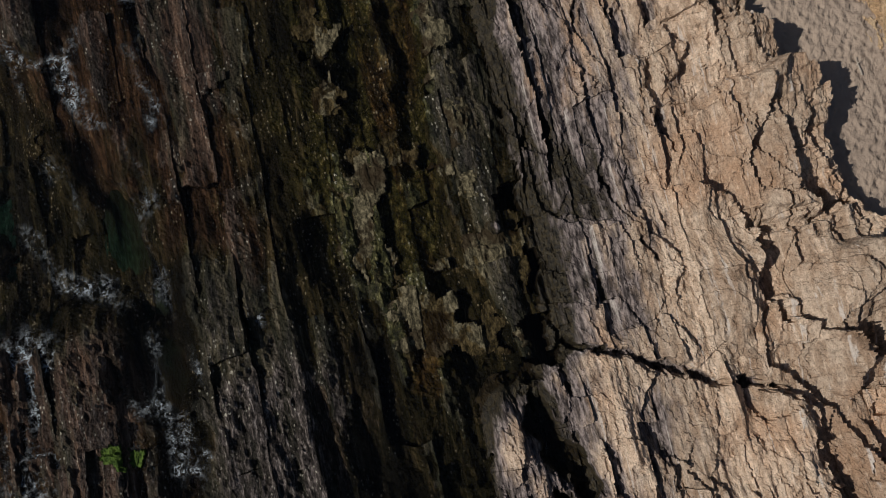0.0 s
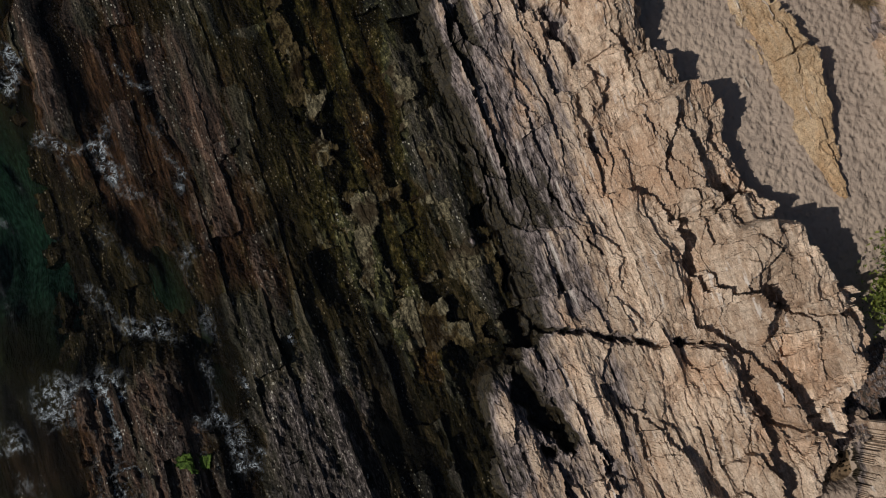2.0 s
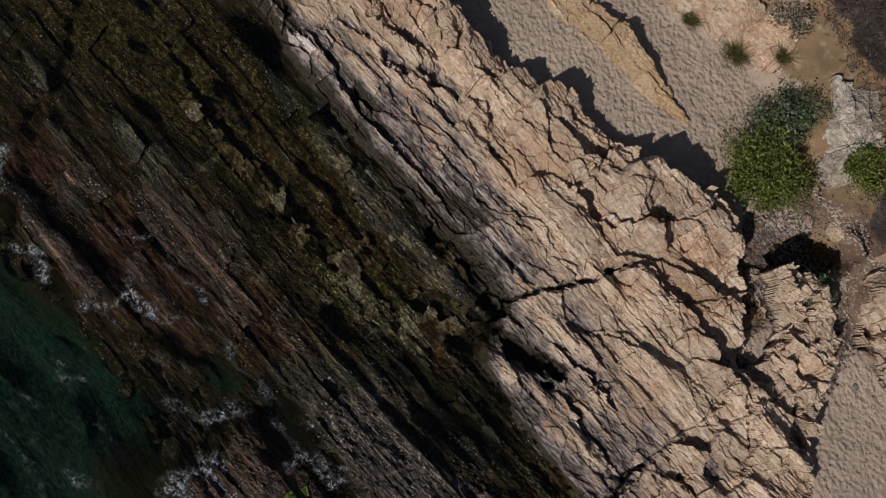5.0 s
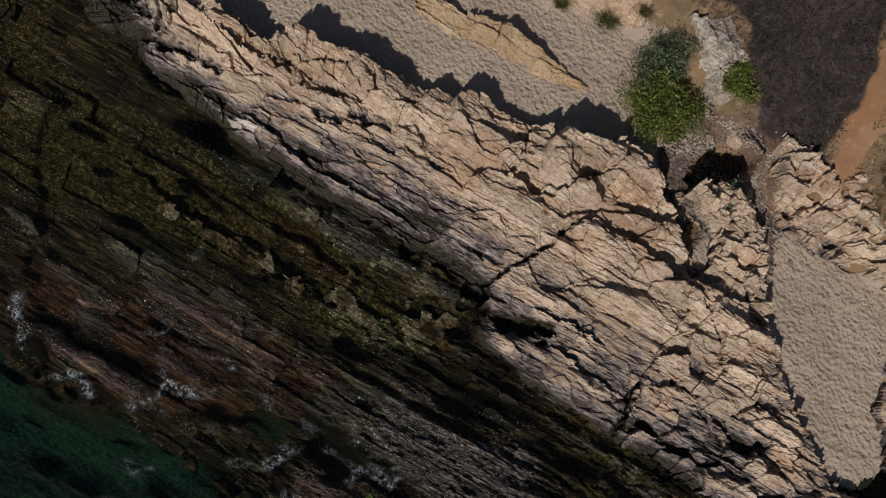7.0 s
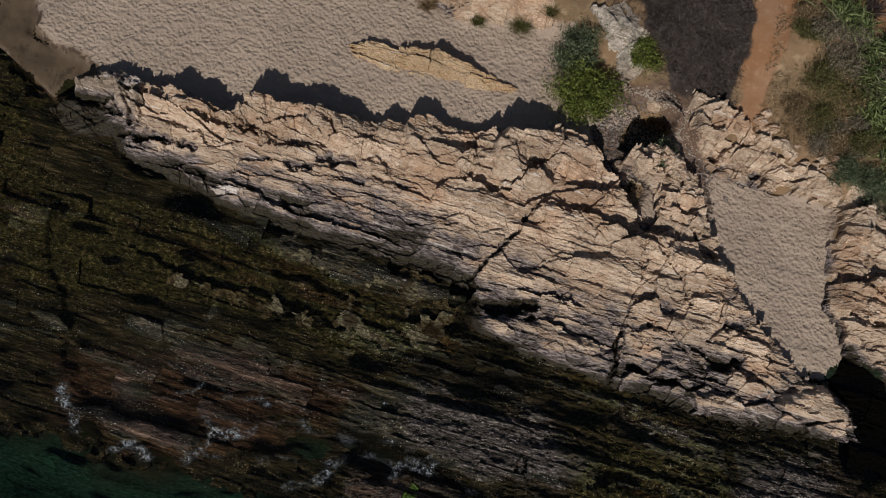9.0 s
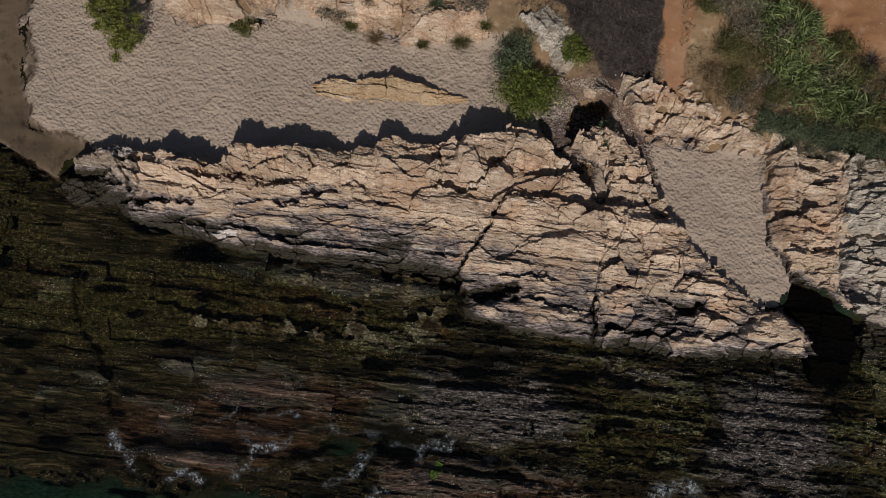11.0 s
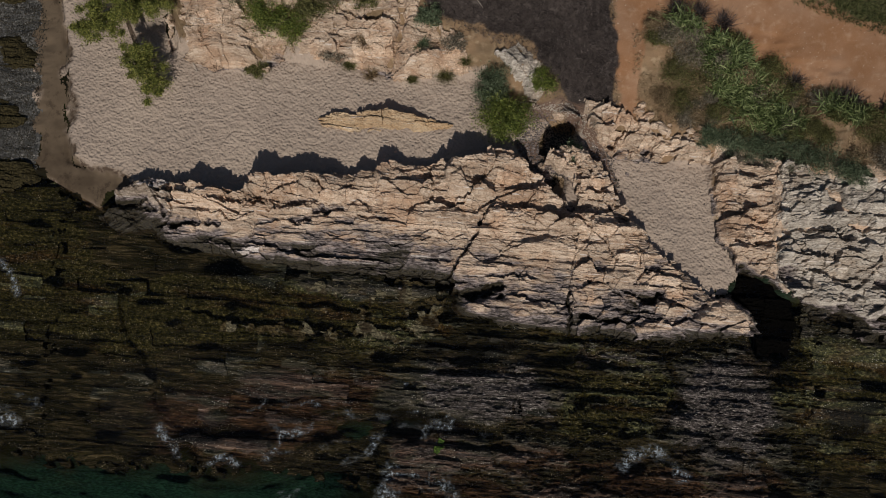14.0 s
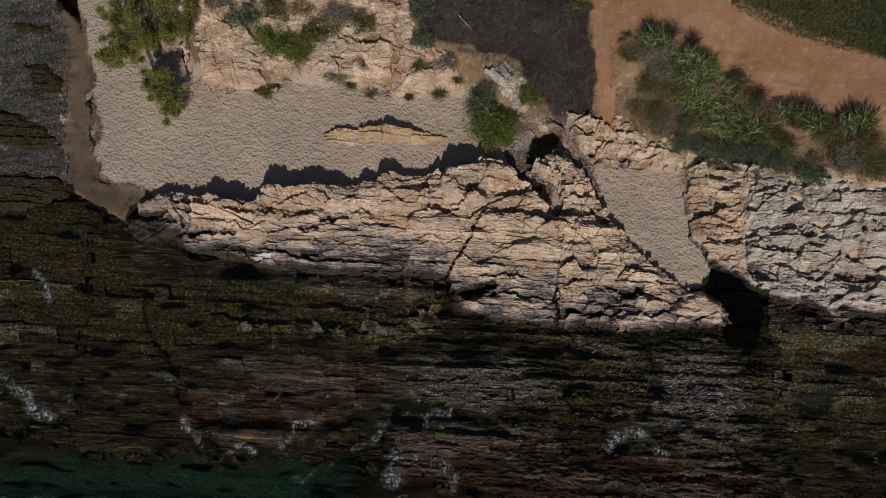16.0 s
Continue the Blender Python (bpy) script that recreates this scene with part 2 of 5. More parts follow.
def turf_material():
    m = Mat("weed_turf")
    tuft, blot = m.noise(m.scaled(6.0, 9.0, 6.0, 12), 1.0, 5, 0.7, 0.5), m.noise(m.pos, 0.9, 4, 0.6)
    c = m.ramp(tuft, (0.36, (0.018, 0.016, 0.010)), (0.48, (0.075, 0.065, 0.039)), (0.62, (0.21, 0.18, 0.113)))
    c = m.mix(m.range(blot, 0.50, 0.58, 0, 0.85), c, (0.022, 0.014, 0.007))
    return m.done(c, 0.8, m.bump(tuft, 0.07, 0.9), 0.1)


REEF, TURF = reef_material(), turf_material()


def weed_material(name, dark, light, sheen=0.1):
    m = Mat(name)
    tuft = m.noise(m.scaled(9.0, 7.0, 8.0), 1.0, 5, 0.7, 0.5)
    return m.done(m.mix(m.range(tuft, 0.35, 0.7), dark, light), 0.8, m.bump(tuft, 0.06, 0.9), sheen)


# near black: the dark of the inlet hole, put into a colour
INLET_DARK = weed_material("inlet_dark_paint", (0.002, 0.002, 0.002), (0.004, 0.0035, 0.003), 0.0)
BROWNWEED = weed_material("brown_weed", (0.010, 0.008, 0.004), (0.060, 0.048, 0.020))
GREENWEED = weed_material("green_weed", (0.02, 0.04, 0.008), (0.10, 0.16, 0.03))


def ground_material():
    """Sand, soil, dead brush, dirt track, leaf litter and meadow soil, each where its share says."""
    m = Mat("mixed_ground")
    dents = m.voronoi(m.scaled(5.6, 6.2, 3.0, 25), 1.0, "SMOOTH_F1")
    lumps = m.noise(m.scaled(4.4, 5.6, 3.0, 20), 1.0, 3, 0.55)
    blot, mid = m.noise(m.pos, 0.3, 4, 0.6), m.noise(m.pos, 2.2, 5, 0.65)
    grit, grain = m.noise(m.pos, 25, 4, 0.7), m.noise(m.pos, 60.0, 3, 0.7)

    def soil(a, b, c2):
        c = m.mix(m.range(blot, 0.35, 0.65), a, b)
        c = m.mix(m.range(mid, 0.5, 0.75), c, c2)
        return m.mix(m.range(grit, 0.55, 0.7, 0, 0.5), c, tuple(v * 1.4 for v in c2))

    def share(name, soft=0.28):
        ragged = m.math("ADD", m.attr(name), m.math("MULTIPLY", m.math("SUBTRACT", mid, 0.5), 0.9))
        return m.range(ragged, 0.5 - soft, 0.5 + soft)

    c = soil((0.24, 0.155, 0.09), (0.16, 0.11, 0.065), (0.33, 0.245, 0.155))
    c = m.mix(share("meadow"), c, soil((0.05, 0.055, 0.02), (0.07, 0.065, 0.03), (0.11, 0.10, 0.05)))
    c = m.mix(share("track"), c, soil((0.235, 0.118, 0.058), (0.28, 0.163, 0.098), (0.32, 0.205, 0.13)))
    c = m.mix(share("brush", 0.2), c, soil((0.028, 0.022, 0.020), (0.048, 0.038, 0.034), (0.095, 0.078, 0.069)))
    sand = m.mix(m.range(blot, 0.35, 0.65), (0.36, 0.286, 0.230), (0.425, 0.338, 0.270))
    sand = m.mix(m.range(grain, 0.3, 0.7), m.mix(1.0, sand, (0.82, 0.82, 0.82), "MULTIPLY"), sand)
    wet = m.attr("wet")
    damp = m.mix(m.range(blot, 0.4, 0.6), (0.076, 0.054, 0.035), (0.122, 0.089, 0.059))
    sand = m.mix(wet, sand, damp)
    rim = m.math("MULTIPLY", m.range(wet, 0.15, 0.5), m.range(wet, 0.98, 0.7))
    sand = m.mix(m.math("MULTIPLY", rim, m.range(mid, 0.44, 0.56, 0, 0.8)), sand, (0.045, 0.026, 0.016))
    sand = m.mix(m.math("MULTIPLY", wet, m.range(m.noise(m.pos, 1.1, 5, 0.7), 0.54, 0.66, 0, 0.6)), sand, (0.036, 0.024, 0.015))
    sandy = share("sand")
    c = m.mix(sandy, c, sand)
    c = m.mix(share("litter"), c, soil((0.15, 0.095, 0.07), (0.12, 0.078, 0.058), (0.27, 0.20, 0.145)))
    dry = m.math("MULTIPLY", sandy, m.range(wet, 0.2, 0.8, 1.0, 0.06))
    n = m.bump(m.math("MULTIPLY", lumps, dry), 0.11, 0.9)
    n = m.bump(m.math("MULTIPLY", dents, dry), 0.11, 0.9, n)
    n = m.bump(mid, 0.035, 0.5, n)
    n = m.bump(grit, 0.018, 0.7, n)
    return m.done(c, 0.95, n, 0.2)


def pebble_material():
    m = Mat("shingle")
    cell = m.voronoi(m.pos, 9.0, "F1", "Color")
    d = m.voronoi(m.pos, 9.0, "F1")
    c = m.ramp(m.noise(cell, 3.0, 1), (0.3, (0.022, 0.021, 0.019)), (0.50, (0.058, 0.056, 0.051)), (0.64, (0.13, 0.124, 0.114)), (0.80, (0.28, 0.26, 0.235)))
    n = m.bump(m.range(d, 0.0, 0.6, 1.0, 0.0), 0.06, 0.8)
    return m.done(c, 0.6, n, 0.4)


def dirt_material(name, a, b, c2):
    m = Mat(name)
    blot, mid, grit = m.noise(m.pos, 0.35, 4, 0.6), m.noise(m.pos, 2.2, 5, 0.65), m.noise(m.pos, 25, 4, 0.7)
    c = m.mix(m.range(blot, 0.35, 0.65), a, b)
    c = m.mix(m.range(mid, 0.5, 0.75), c, c2)
    c = m.mix(m.range(grit, 0.55, 0.7, 0, 0.5), c, tuple(v * 1.4 for v in c2))
    n = m.bump(mid, 0.05, 0.5)
    n = m.bump(grit, 0.025, 0.7, n)
    return m.done(c, 0.95, n, 0.2)


def seabed_material():
    """Wet reef flat with weed: brown, olive and black, streaked along the beds."""
    m = Mat("weedy_seabed")
    along = m.scaled(0.35, 1.6, 1.0, -STRIKE)
    streak = m.noise(along, 1.0, 6, 0.62, 0.5)
    weed = m.noise(m.pos, 0.22, 4, 0.6, 0.8)
    tuft = m.noise(m.scaled(4.0, 9.0, 5.0, -STRIKE), 1.0, 5, 0.7)
    c = m.ramp(streak, (0.30, (0.004, 0.004, 0.003)), (0.46, (0.014, 0.012, 0.007)), (0.58, (0.030, 0.022, 0.012)), (0.75, (0.055, 0.037, 0.025)))
    green = m.ramp(tuft, (0.35, (0.006, 0.008, 0.003)), (0.6, (0.023, 0.024, 0.008)), (0.8, (0.06, 0.054, 0.022)))
    c = m.mix(m.range(weed, 0.42, 0.6, 0, 0.85), c, green)
    deep = m.attr("deep")
    c = m.mix(deep, c, m.mix(m.range(tuft, 0.4, 0.7), (0.004, 0.016, 0.012), (0.021, 0.068, 0.051)))
    n = m.bump(streak, 0.35, 0.7)
    n = m.bump(tuft, 0.10, 0.8, n)
    return m.done(c, 0.85, n, 0.04)


def water_material():
    m = Mat("sea_water")
    ripple = m.noise(m.scaled(1.5, 2.4, 1.5, 10), 1.0, 3, 0.5)
    chop = m.noise(m.pos, 7.0, 3, 0.6)
    n = m.bump(ripple, 0.07, 0.6)
    n = m.bump(chop, 0.025, 0.7, n)
    clear = m.add("ShaderNodeBsdfTransparent")
    clear.inputs[0].default_value = (0.82, 0.77, 0.67, 1)
    gloss = m.add("ShaderNodeBsdfGlossy")
    gloss.inputs["Roughness"].default_value = 0.03
    m.l.new(n, gloss.inputs["Normal"])
    fres = m.add("ShaderNodeFresnel")
    fres.inputs[0].default_value = 1.33
    body = m.add("ShaderNodeMixShader")
    m.l.new(fres.outputs[0], body.inputs[0]), m.l.new(clear.outputs[0], body.inputs[1]), m.l.new(gloss.outputs[0], body.inputs[2])
    # foam: white lace where the swell breaks
    warped = m.add("ShaderNodeVectorMath", operation="ADD")
    shift = m.add("ShaderNodeTexNoise")
    m.put(shift, "Vector", m.pos), m.put(shift, "Scale", 0.8), m.put(shift, "Detail", 4.0)
    m.l.new(m.pos, warped.inputs[0]), m.l.new(shift.outputs["Color"], warped.inputs[1])
    def threads(scale, wide):
        fold = m.math("ABSOLUTE", m.math("SUBTRACT", m.noise(warped.outputs[0], scale, 5, 0.6, 0.7), 0.5))
        return m.range(fold, 0.0, wide, 1.0, 0.0)
    thick = m.range(m.noise(warped.outputs[0], 2.4, 6, 0.75, 0.6), 0.56, 0.70)
    strands = m.math("MAXIMUM", m.math("MAXIMUM", threads(2.2, 0.03), m.math("MULTIPLY", threads(5.5, 0.05), 0.85)), m.math("MULTIPLY", thick, m.range(m.attr("foam"), 0.5, 1.0, 0.2, 0.9)))
    broken = m.range(m.noise(m.pos, 4.0, 5, 0.75), 0.40, 0.60)
    foam = m.math("MULTIPLY", m.range(m.attr("foam"), 0.25, 1.25), m.math("MULTIPLY", strands, broken), True)
    white = m.add("ShaderNodeBsdfDiffuse")
    white.inputs[0].default_value = (0.52, 0.58, 0.62, 1)
    all_ = m.add("ShaderNodeMixShader")
    m.l.new(foam, all_.inputs[0]), m.l.new(body.outputs[0], all_.inputs[1]), m.l.new(white.outputs[0], all_.inputs[2])
    m.l.new(all_.outputs[0], m.n["Material Output"].inputs[0])
    return m.m


GROUND, SHINGLE = ground_material(), pebble_material()
SCRUB = dirt_material("scrub_soil", (0.24, 0.155, 0.09), (0.16, 0.11, 0.065), (0.33, 0.245, 0.155))
SEABED, SEA = seabed_material(), water_material()

# ---- the plan: outlines in metres, seen from above ----
TIP = [(-23.6, 6.9), (-22.2, 9.0), (-20.1, 9.5), (-18.8, 9.3), (-18.5, 8.2), (-18.9, 7.0), (-18.8, 5.6), (-19.9, 5.4), (-22.4, 5.8)]
RIDGE = [(-18.9, 9.3), (-18.0, 9.2), (-16.4, 9.0), (-14.6, 8.6), (-13.3, 8.8), (-12.9, 9.6), (-11.8, 9.6), (-7.7, 9.9), (-5.6, 10.0), (-4.0, 10.7), (0.6, 10.8), (2.7, 11.7),
         (4.1, 11.9), (5.0, 11.0), (7.4, 8.6), (8.5, 8.2), (8.5, 4.0), (8.35, -0.3), (3.8, 0.2), (0.6, 1.0), (0.4, 2.9), (-3.5, 3.3), (-9.2, 3.5), (-14.9, 4.1),
         (-18.9, 5.3), (-19.0, 7.0), (-18.6, 8.2)]
RIDGE_EAST = [(8.5, 8.6), (8.4, 10.4), (10.0, 11.0), (10.9, 9.2), (12.2, 7.2), (14.1, 5.0), (16.0, 3.3), (17.0, 2.5), (20.0, 1.1), (20.4, -0.1), (17.7, -0.3),
              (14.1, -0.7), (11.0, -0.4), (8.1, -0.3), (8.2, 4.0), (8.2, 7.6)]
HILL = [(-20, 40), (-20.8, 22), (-19.5, 18.5), (-16.4, 16.9), (-12.6, 16.9), (-11.3, 18.4), (-8.7, 17.7), (-6.1, 17), (-3.7, 16.3), (-0.7, 16.7), (1.6, 16.4),
        (3, 16.6), (5.5, 15.0), (8, 13.2), (11, 11.8), (14.5, 11.6), (17.8, 11.0), (17.5, 7.6), (19, 5), (20.5, 3.6), (24, 1.6), (28, 0.8), (36, 0.3), (60, 0),
        (60, 40)]
SANDS = [(-29.1, 30), (-27.4, 19.4), (-25.9, 10.9), (-22.4, 9.0), (-15, 8.0), (4.5, 9.5), (9.0, 7.0), (14, 3.0), (16.9, 2.2), (18.1, 2.5), (18.9, 3.6), (20, 5), (19, 12),
         (5, 18), (-20, 20), (-21, 40), (-28, 40)]
WETSAND = [(-30.9, 26), (-28.2, 23.2), (-27.3, 21.0), (-27.2, 19.4), (-26.0, 10.9), (-22.0, 9.4), (-23.7, 7.4), (-28.6, 10.0), (-28.9, 15.7), (-29.4, 21.2)]
BRUSH = [(-2.3, 30), (10.0, 30), (10.5, 18.8), (11.0, 14.3), (8.6, 14.4), (7.2, 15.6), (5.4, 18.7), (2.6, 20.0), (-1.9, 20.8)]
TRACK = [(9.9, 27), (20.4, 22.4), (30.4, 17.8), (50, 9), (50, 3), (29.9, 12.1), (23.8, 15.4), (18.2, 18.7), (12.8, 20.2), (12.3, 16.9), (12.9, 12.8), (11.0, 13.8), (10.4, 17.7)]
MEADOW = [(18.0, 30), (20.4, 21.9), (23.4, 20.3), (26.7, 18.9), (30.4, 17.6), (50, 9), (50, 30)]
LITTER_WAY = [(5.4, 14.6), (6.4, 14.7), (7.5, 14.8), (8.7, 14.3), (9.6, 13.0), (10.1, 11.6), (10.8, 9.8), (11.1, 8.8)]
PITS = [[(6.1, 11.9), (6.1, 13.2), (6.5, 13.9), (7.4, 14.2), (8.3, 13.9), (8.9, 13.0), (8.9, 12.1), (7.6, 11.9)], [(6.6, 9.4), (6.7, 10.4), (7.3, 10.8), (7.9, 10.6), (8.2, 9.4), (7.4, 8.9)]]
SCREE = [(4.4, 12.6), (5.9, 13.2), (6.5, 11.8), (6.9, 10.0), (6.9, 9.2), (5.6, 10.4)]
DEEP = [(-60, -8.8), (-19.3, -8.9), (-12, -8.9), (-8.9, -8.2), (-6.2, -6.7), (-3.2, -5.9), (-2.0, -6.2), (-4.0, -7.6), (-4.2, -9.3), (-5.6, -12.5), (10, -17), (60, -15), (60, -60), (-60, -60)]
CAVE = [(17.9, 2.2), (18.8, 3.3), (20.1, 3.8), (21.5, 3.5), (22.6, 2.4), (23.0, 0.7), (22.2, -1.3), (20.5, -1.4), (19.9, 0.4), (18.6, 1.6)]
NORTH_ROCKS = [(8.9, 15.0), (10.3, 14.7), (12.0, 13.9), (13.6, 12.8), (15.2, 12.6), (17.2, 12.2), (17.6, 11.0), (15.0, 11.4), (12.4, 11.3), (10.9, 11.5), (9.9, 12.6), (9.1, 13.6)]
CLIFF_EAST = [(17.5, 11.2), (19.0, 11.6), (21.5, 11.2), (21.5, 7.0), (21.4, 3.4), (20.4, 3.7), (19.0, 3.9), (18.9, 5.1), (17.6, 5.9), (17.7, 7.5)]
CLIFF_GREY = [(21.5, 11.0), (23.5, 10.4), (26.0, 9.6), (34.5, 8.2), (34.5, -0.8), (30.7, -0.7), (27.3, -0.3), (24.2, 0.6), (22.9, 2.2), (21.4, 3.4), (21.5, 7.0)]
CLIFF_WEST = [(-20.2, 24.5), (-19.6, 18.6), (-18.6, 17.9), (-16.4, 17.2), (-12.6, 17.1), (-11.2, 18.6), (-8.7, 18.0), (-6.1, 17.3), (-3.7, 16.6), (-0.7, 17.0), (1.4, 17.0), (0.8, 19.0),
              (-2.2, 20.4), (-2.9, 24.5)]
# narrow cracks in the ridge: way, half width, depth
CLEFTS = [([(0.2, 3.3), (0.9, 4.6), (1.5, 5.6), (2.0, 6.6), (2.5, 7.6)], 0.12, 0.45),
          ([(8.2, 7.5), (8.4, 4.9), (8.2, 3.0)], 0.07, 0.2), ([(8.2, 3.0), (8.1, 1.6), (8.3, -0.5)], 0.11, 0.45),
          ([(-3.4, 5.3), (-2.0, 5.8), (-1.2, 5.8)], 0.07, 0.2),
          ([(1.2, 2.0), (2.2, 2.3), (3.4, 2.7)], 0.34, 0.6),
          ([(-15.4, 6.6), (-14.9, 7.4)], 0.2, 0.45),
          ([(-18.6, 9.2), (-18.4, 7.2), (-19.2, 6.4)], 0.14, 0.4),
          ([(-8.6, 7.9), (-8.2, 7.4)], 0.17, 0.35),
          ([(-16.0, 6.6), (-15.2, 6.7)], 0.20, 0.45), ([(-15.1, 7.5), (-14.8, 6.9)], 0.18, 0.4), ([(-14.9, 8.1), (-13.8, 8.0), (-12.2, 7.9), (-11.6, 8.1)], 0.24, 0.5), ([(-18.5, 6.4), (-17.6, 6.7), (-16.8, 6.6)], 0.2, 0.4),
          ([(-10.2, 6.9), (-9.2, 6.9)], 0.2, 0.4), ([(-8.8, 7.5), (-8.2, 7.5)], 0.22, 0.4), ([(-11.1, 7.9), (-10.1, 8.0), (-8.8, 8.2)], 0.14, 0.35), ([(-8.8, 9.5), (-8.3, 8.9)], 0.16, 0.4), ([(-8.4, 6.1), (-7.3, 5.9)], 0.1, 0.25),
          ([(-6.0, 7.2), (-4.4, 7.1), (-3.6, 7.1)], 0.1, 0.25), ([(-12.8, 6.6), (-11.6, 6.8)], 0.1, 0.25), ([(-19.5, 8.6), (-19.0, 7.2)], 0.16, 0.4),
          ([(-1.1, 10.6), (-1.0, 9.2), (-1.2, 8.1)], 0.07, 0.25), ([(2.3, 9.8), (3.0, 10.6), (3.2, 11.6)], 0.1, 0.3), ([(5.0, 8.0), (5.6, 9.0), (5.4, 10.2)], 0.09, 0.25)]
# scarps: the seaward side stands higher and shades the other. way (eastward), rise
SCARPS = [([(2.2, 7.0), (2.6, 7.7), (3.1, 8.0), (3.9, 7.75), (5.0, 7.75), (6.6, 7.5), (8.0, 7.0)], 0.85),
          ([(-13.8, 5.3), (-11.4, 5.05), (-10.5, 4.55), (-8.6, 4.35), (-5.1, 4.3), (-3.4, 4.0)], 0.40),
          ([(-2.8, 6.3), (-2.7, 7.2), (-2.2, 8.0), (-1.1, 8.1), (0.1, 7.8), (0.7, 8.0)], 0.38),
          ([(-0.9, 8.15), (0.1, 7.85), (0.7, 8.0), (1.2, 8.3), (1.7, 9.1), (2.6, 10.0)], 0.65),
          ([(0.0, 5.6), (0.6, 5.75), (1.2, 6.2)], 0.2), ([(2.4, 3.3), (4.2, 3.35), (6.2, 3.2)], 0.35), ([(3.0, 4.4), (3.9, 5.1), (4.7, 5.2)], 0.22),
          ([(1.0, 2.0), (2.6, 2.2), (5.0, 1.9), (8.0, 1.5)], 0.38),
          ([(-16.2, 8.1), (-14.4, 7.7), (-13.2, 8.2), (-10.6, 8.7)], 0.60), ([(-20.2, 6.2), (-18.2, 6.4), (-16.7, 6.5)], 0.32), ([(-10.8, 8.0), (-9.6, 7.9), (-8.8, 7.5)], 0.22),
          ([(-7.5, 9.0), (-3.2, 8.9), (-0.5, 9.3)], 0.16), ([(-12.4, 6.9), (-9.0, 6.6), (-5.6, 6.7)], 0.14), ([(-18.0, 7.6), (-15.6, 7.1), (-13.0, 7.0)], 0.18), ([(-6.5, 5.6), (-4.0, 5.4), (-2.8, 5.0)], 0.12),
          ([(3.0, 6.4), (5.2, 6.2), (7.8, 5.8)], 0.16), ([(3.4, 9.0), (5.0, 9.2), (6.6, 8.7)], 0.25), ([(-5.2, 7.5), (-3.6, 7.3), (-2.9, 7.0)], 0.15), ([(-23.0, 7.6), (-21.0, 7.5), (-19.4, 7.2)], 0.2)]
CREST_X = [-24, -22.6, -21.3, -20, -18.8, -18.3, -16.7, -15.2, -13.4, -13.0, -12, -10, -7.8, -7.1, -6, -4.8, -4.5, -2.7, -1.7, -0.2, 0.2, 1.3, 2.6, 4.2, 7.5, 9.0]
CREST_Z = [0.0, 0.35, 1.3, 1.5, 1.5, 1.2, 1.7, 1.5, 1.6, 2.2, 2.0, 1.85, 1.65, 1.1, 1.15, 0.95, 1.75, 1.2, 1.1, 1.5, 2.6, 2.5, 2.0, 1.6, 0.95, 0.9]


def chunks(u, v, seed):
    """One value for each of many angular cells, longer along the beds."""
    fu, fv = np.floor(u), np.floor(v)
    best, value = np.full(u.shape, 1e9), np.zeros(u.shape)
    for i in (-1, 0, 1):
        for j in (-1, 0, 1):
            iu, iv = (fu + i).astype(np.int64), (fv + j).astype(np.int64)
            d = np.abs(fu + i + lattice(iu, iv, seed) - u) + np.abs(fv + j + lattice(iu, iv, seed + 1) - v)
            near = d < best
            best, value = np.where(near, d, best), np.where(near, lattice(iu, iv, seed + 2), value)
    return 2 * value - 1


def facets(u, v, seed, lean=0.0):
    """Broken block faces: one tilted plane for each of many cells. lean above 0: the faces look seaward and drop behind."""
    fu, fv = np.floor(u), np.floor(v)
    best, value = np.full(u.shape, 1e9), np.zeros(u.shape)
    for i in (-1, 0, 1):
        for j in (-1, 0, 1):
            iu, iv = (fu + i).astype(np.int64), (fv + j).astype(np.int64)
            du, dv = u - fu - i - lattice(iu, iv, seed), v - fv - j - lattice(iu, iv, seed + 1)
            au, av = np.abs(du), np.abs(dv)
            d = 0.65 * np.maximum(au, av) + 0.35 * (au + av)
            near = d < best
            plane = 2 * lattice(iu, iv, seed + 2) - 1 + 1.5 * ((2 * lattice(iu, iv, seed + 3) - 1) * du + (2 * lattice(iu, iv, seed + 4) - 1 + lean) * dv)
            best, value = np.where(near, d, best), np.where(near, plane, value)
    return value


def cuestas(u, v, seed, rise=0.62):
    """Long straight beds side by side: each climbs gently from the sea and falls more steeply behind, some prouder than others."""
    t = v + 0.35 * fbm(u * 0.10, v * 0.25, seed, 2) + 0.10 * chunks(u * 0.22, v * 0.5, seed + 2)
    k = np.floor(t)
    f = t - k
    proud = np.clip(0.45 + 0.9 * vnoise(u * 0.16 + 7.3 * k, k * 1.7, seed + 4) + 0.35 * vnoise(u * 0.6 + 3.1 * k, k * 2.3, seed + 5), 0.0, 1.4)
    return proud * np.minimum(f / rise, (1 - f) / (1 - rise))


def cut(x, y, clefts):
    wob_x, wob_y = 0.12 * fbm(x * 1.6, y * 1.6, 9, 3) + 0.06 * chunks(x * 2.2, y * 3.0, 12), 0.12 * fbm(x * 1.6, y * 1.6, 8, 3) + 0.06 * chunks(x * 2.4, y * 3.0, 13)
    uneven = np.clip(0.95 + 0.75 * fbm(x * 1.1, y * 1.1, 14, 2) + 0.35 * chunks(x * 1.8, y * 2.4, 16), 0.15, 2.2)
    z = np.zeros(x.shape)
    for way, half, depth in clefts:
        z = np.maximum(z, depth * np.minimum(1, 0.4 + 0.6 * uneven) * step(1.35, 0.75, line_distance(x + wob_x, y + wob_y, way) / (half * uneven)))
    return z


LOW_LEDGE = [(0.7, 1.5), (2.2, 1.9), (4.5, 1.7), (8.0, 1.3), (8.0, -0.1), (3.8, 0.3), (1.2, 0.9)]


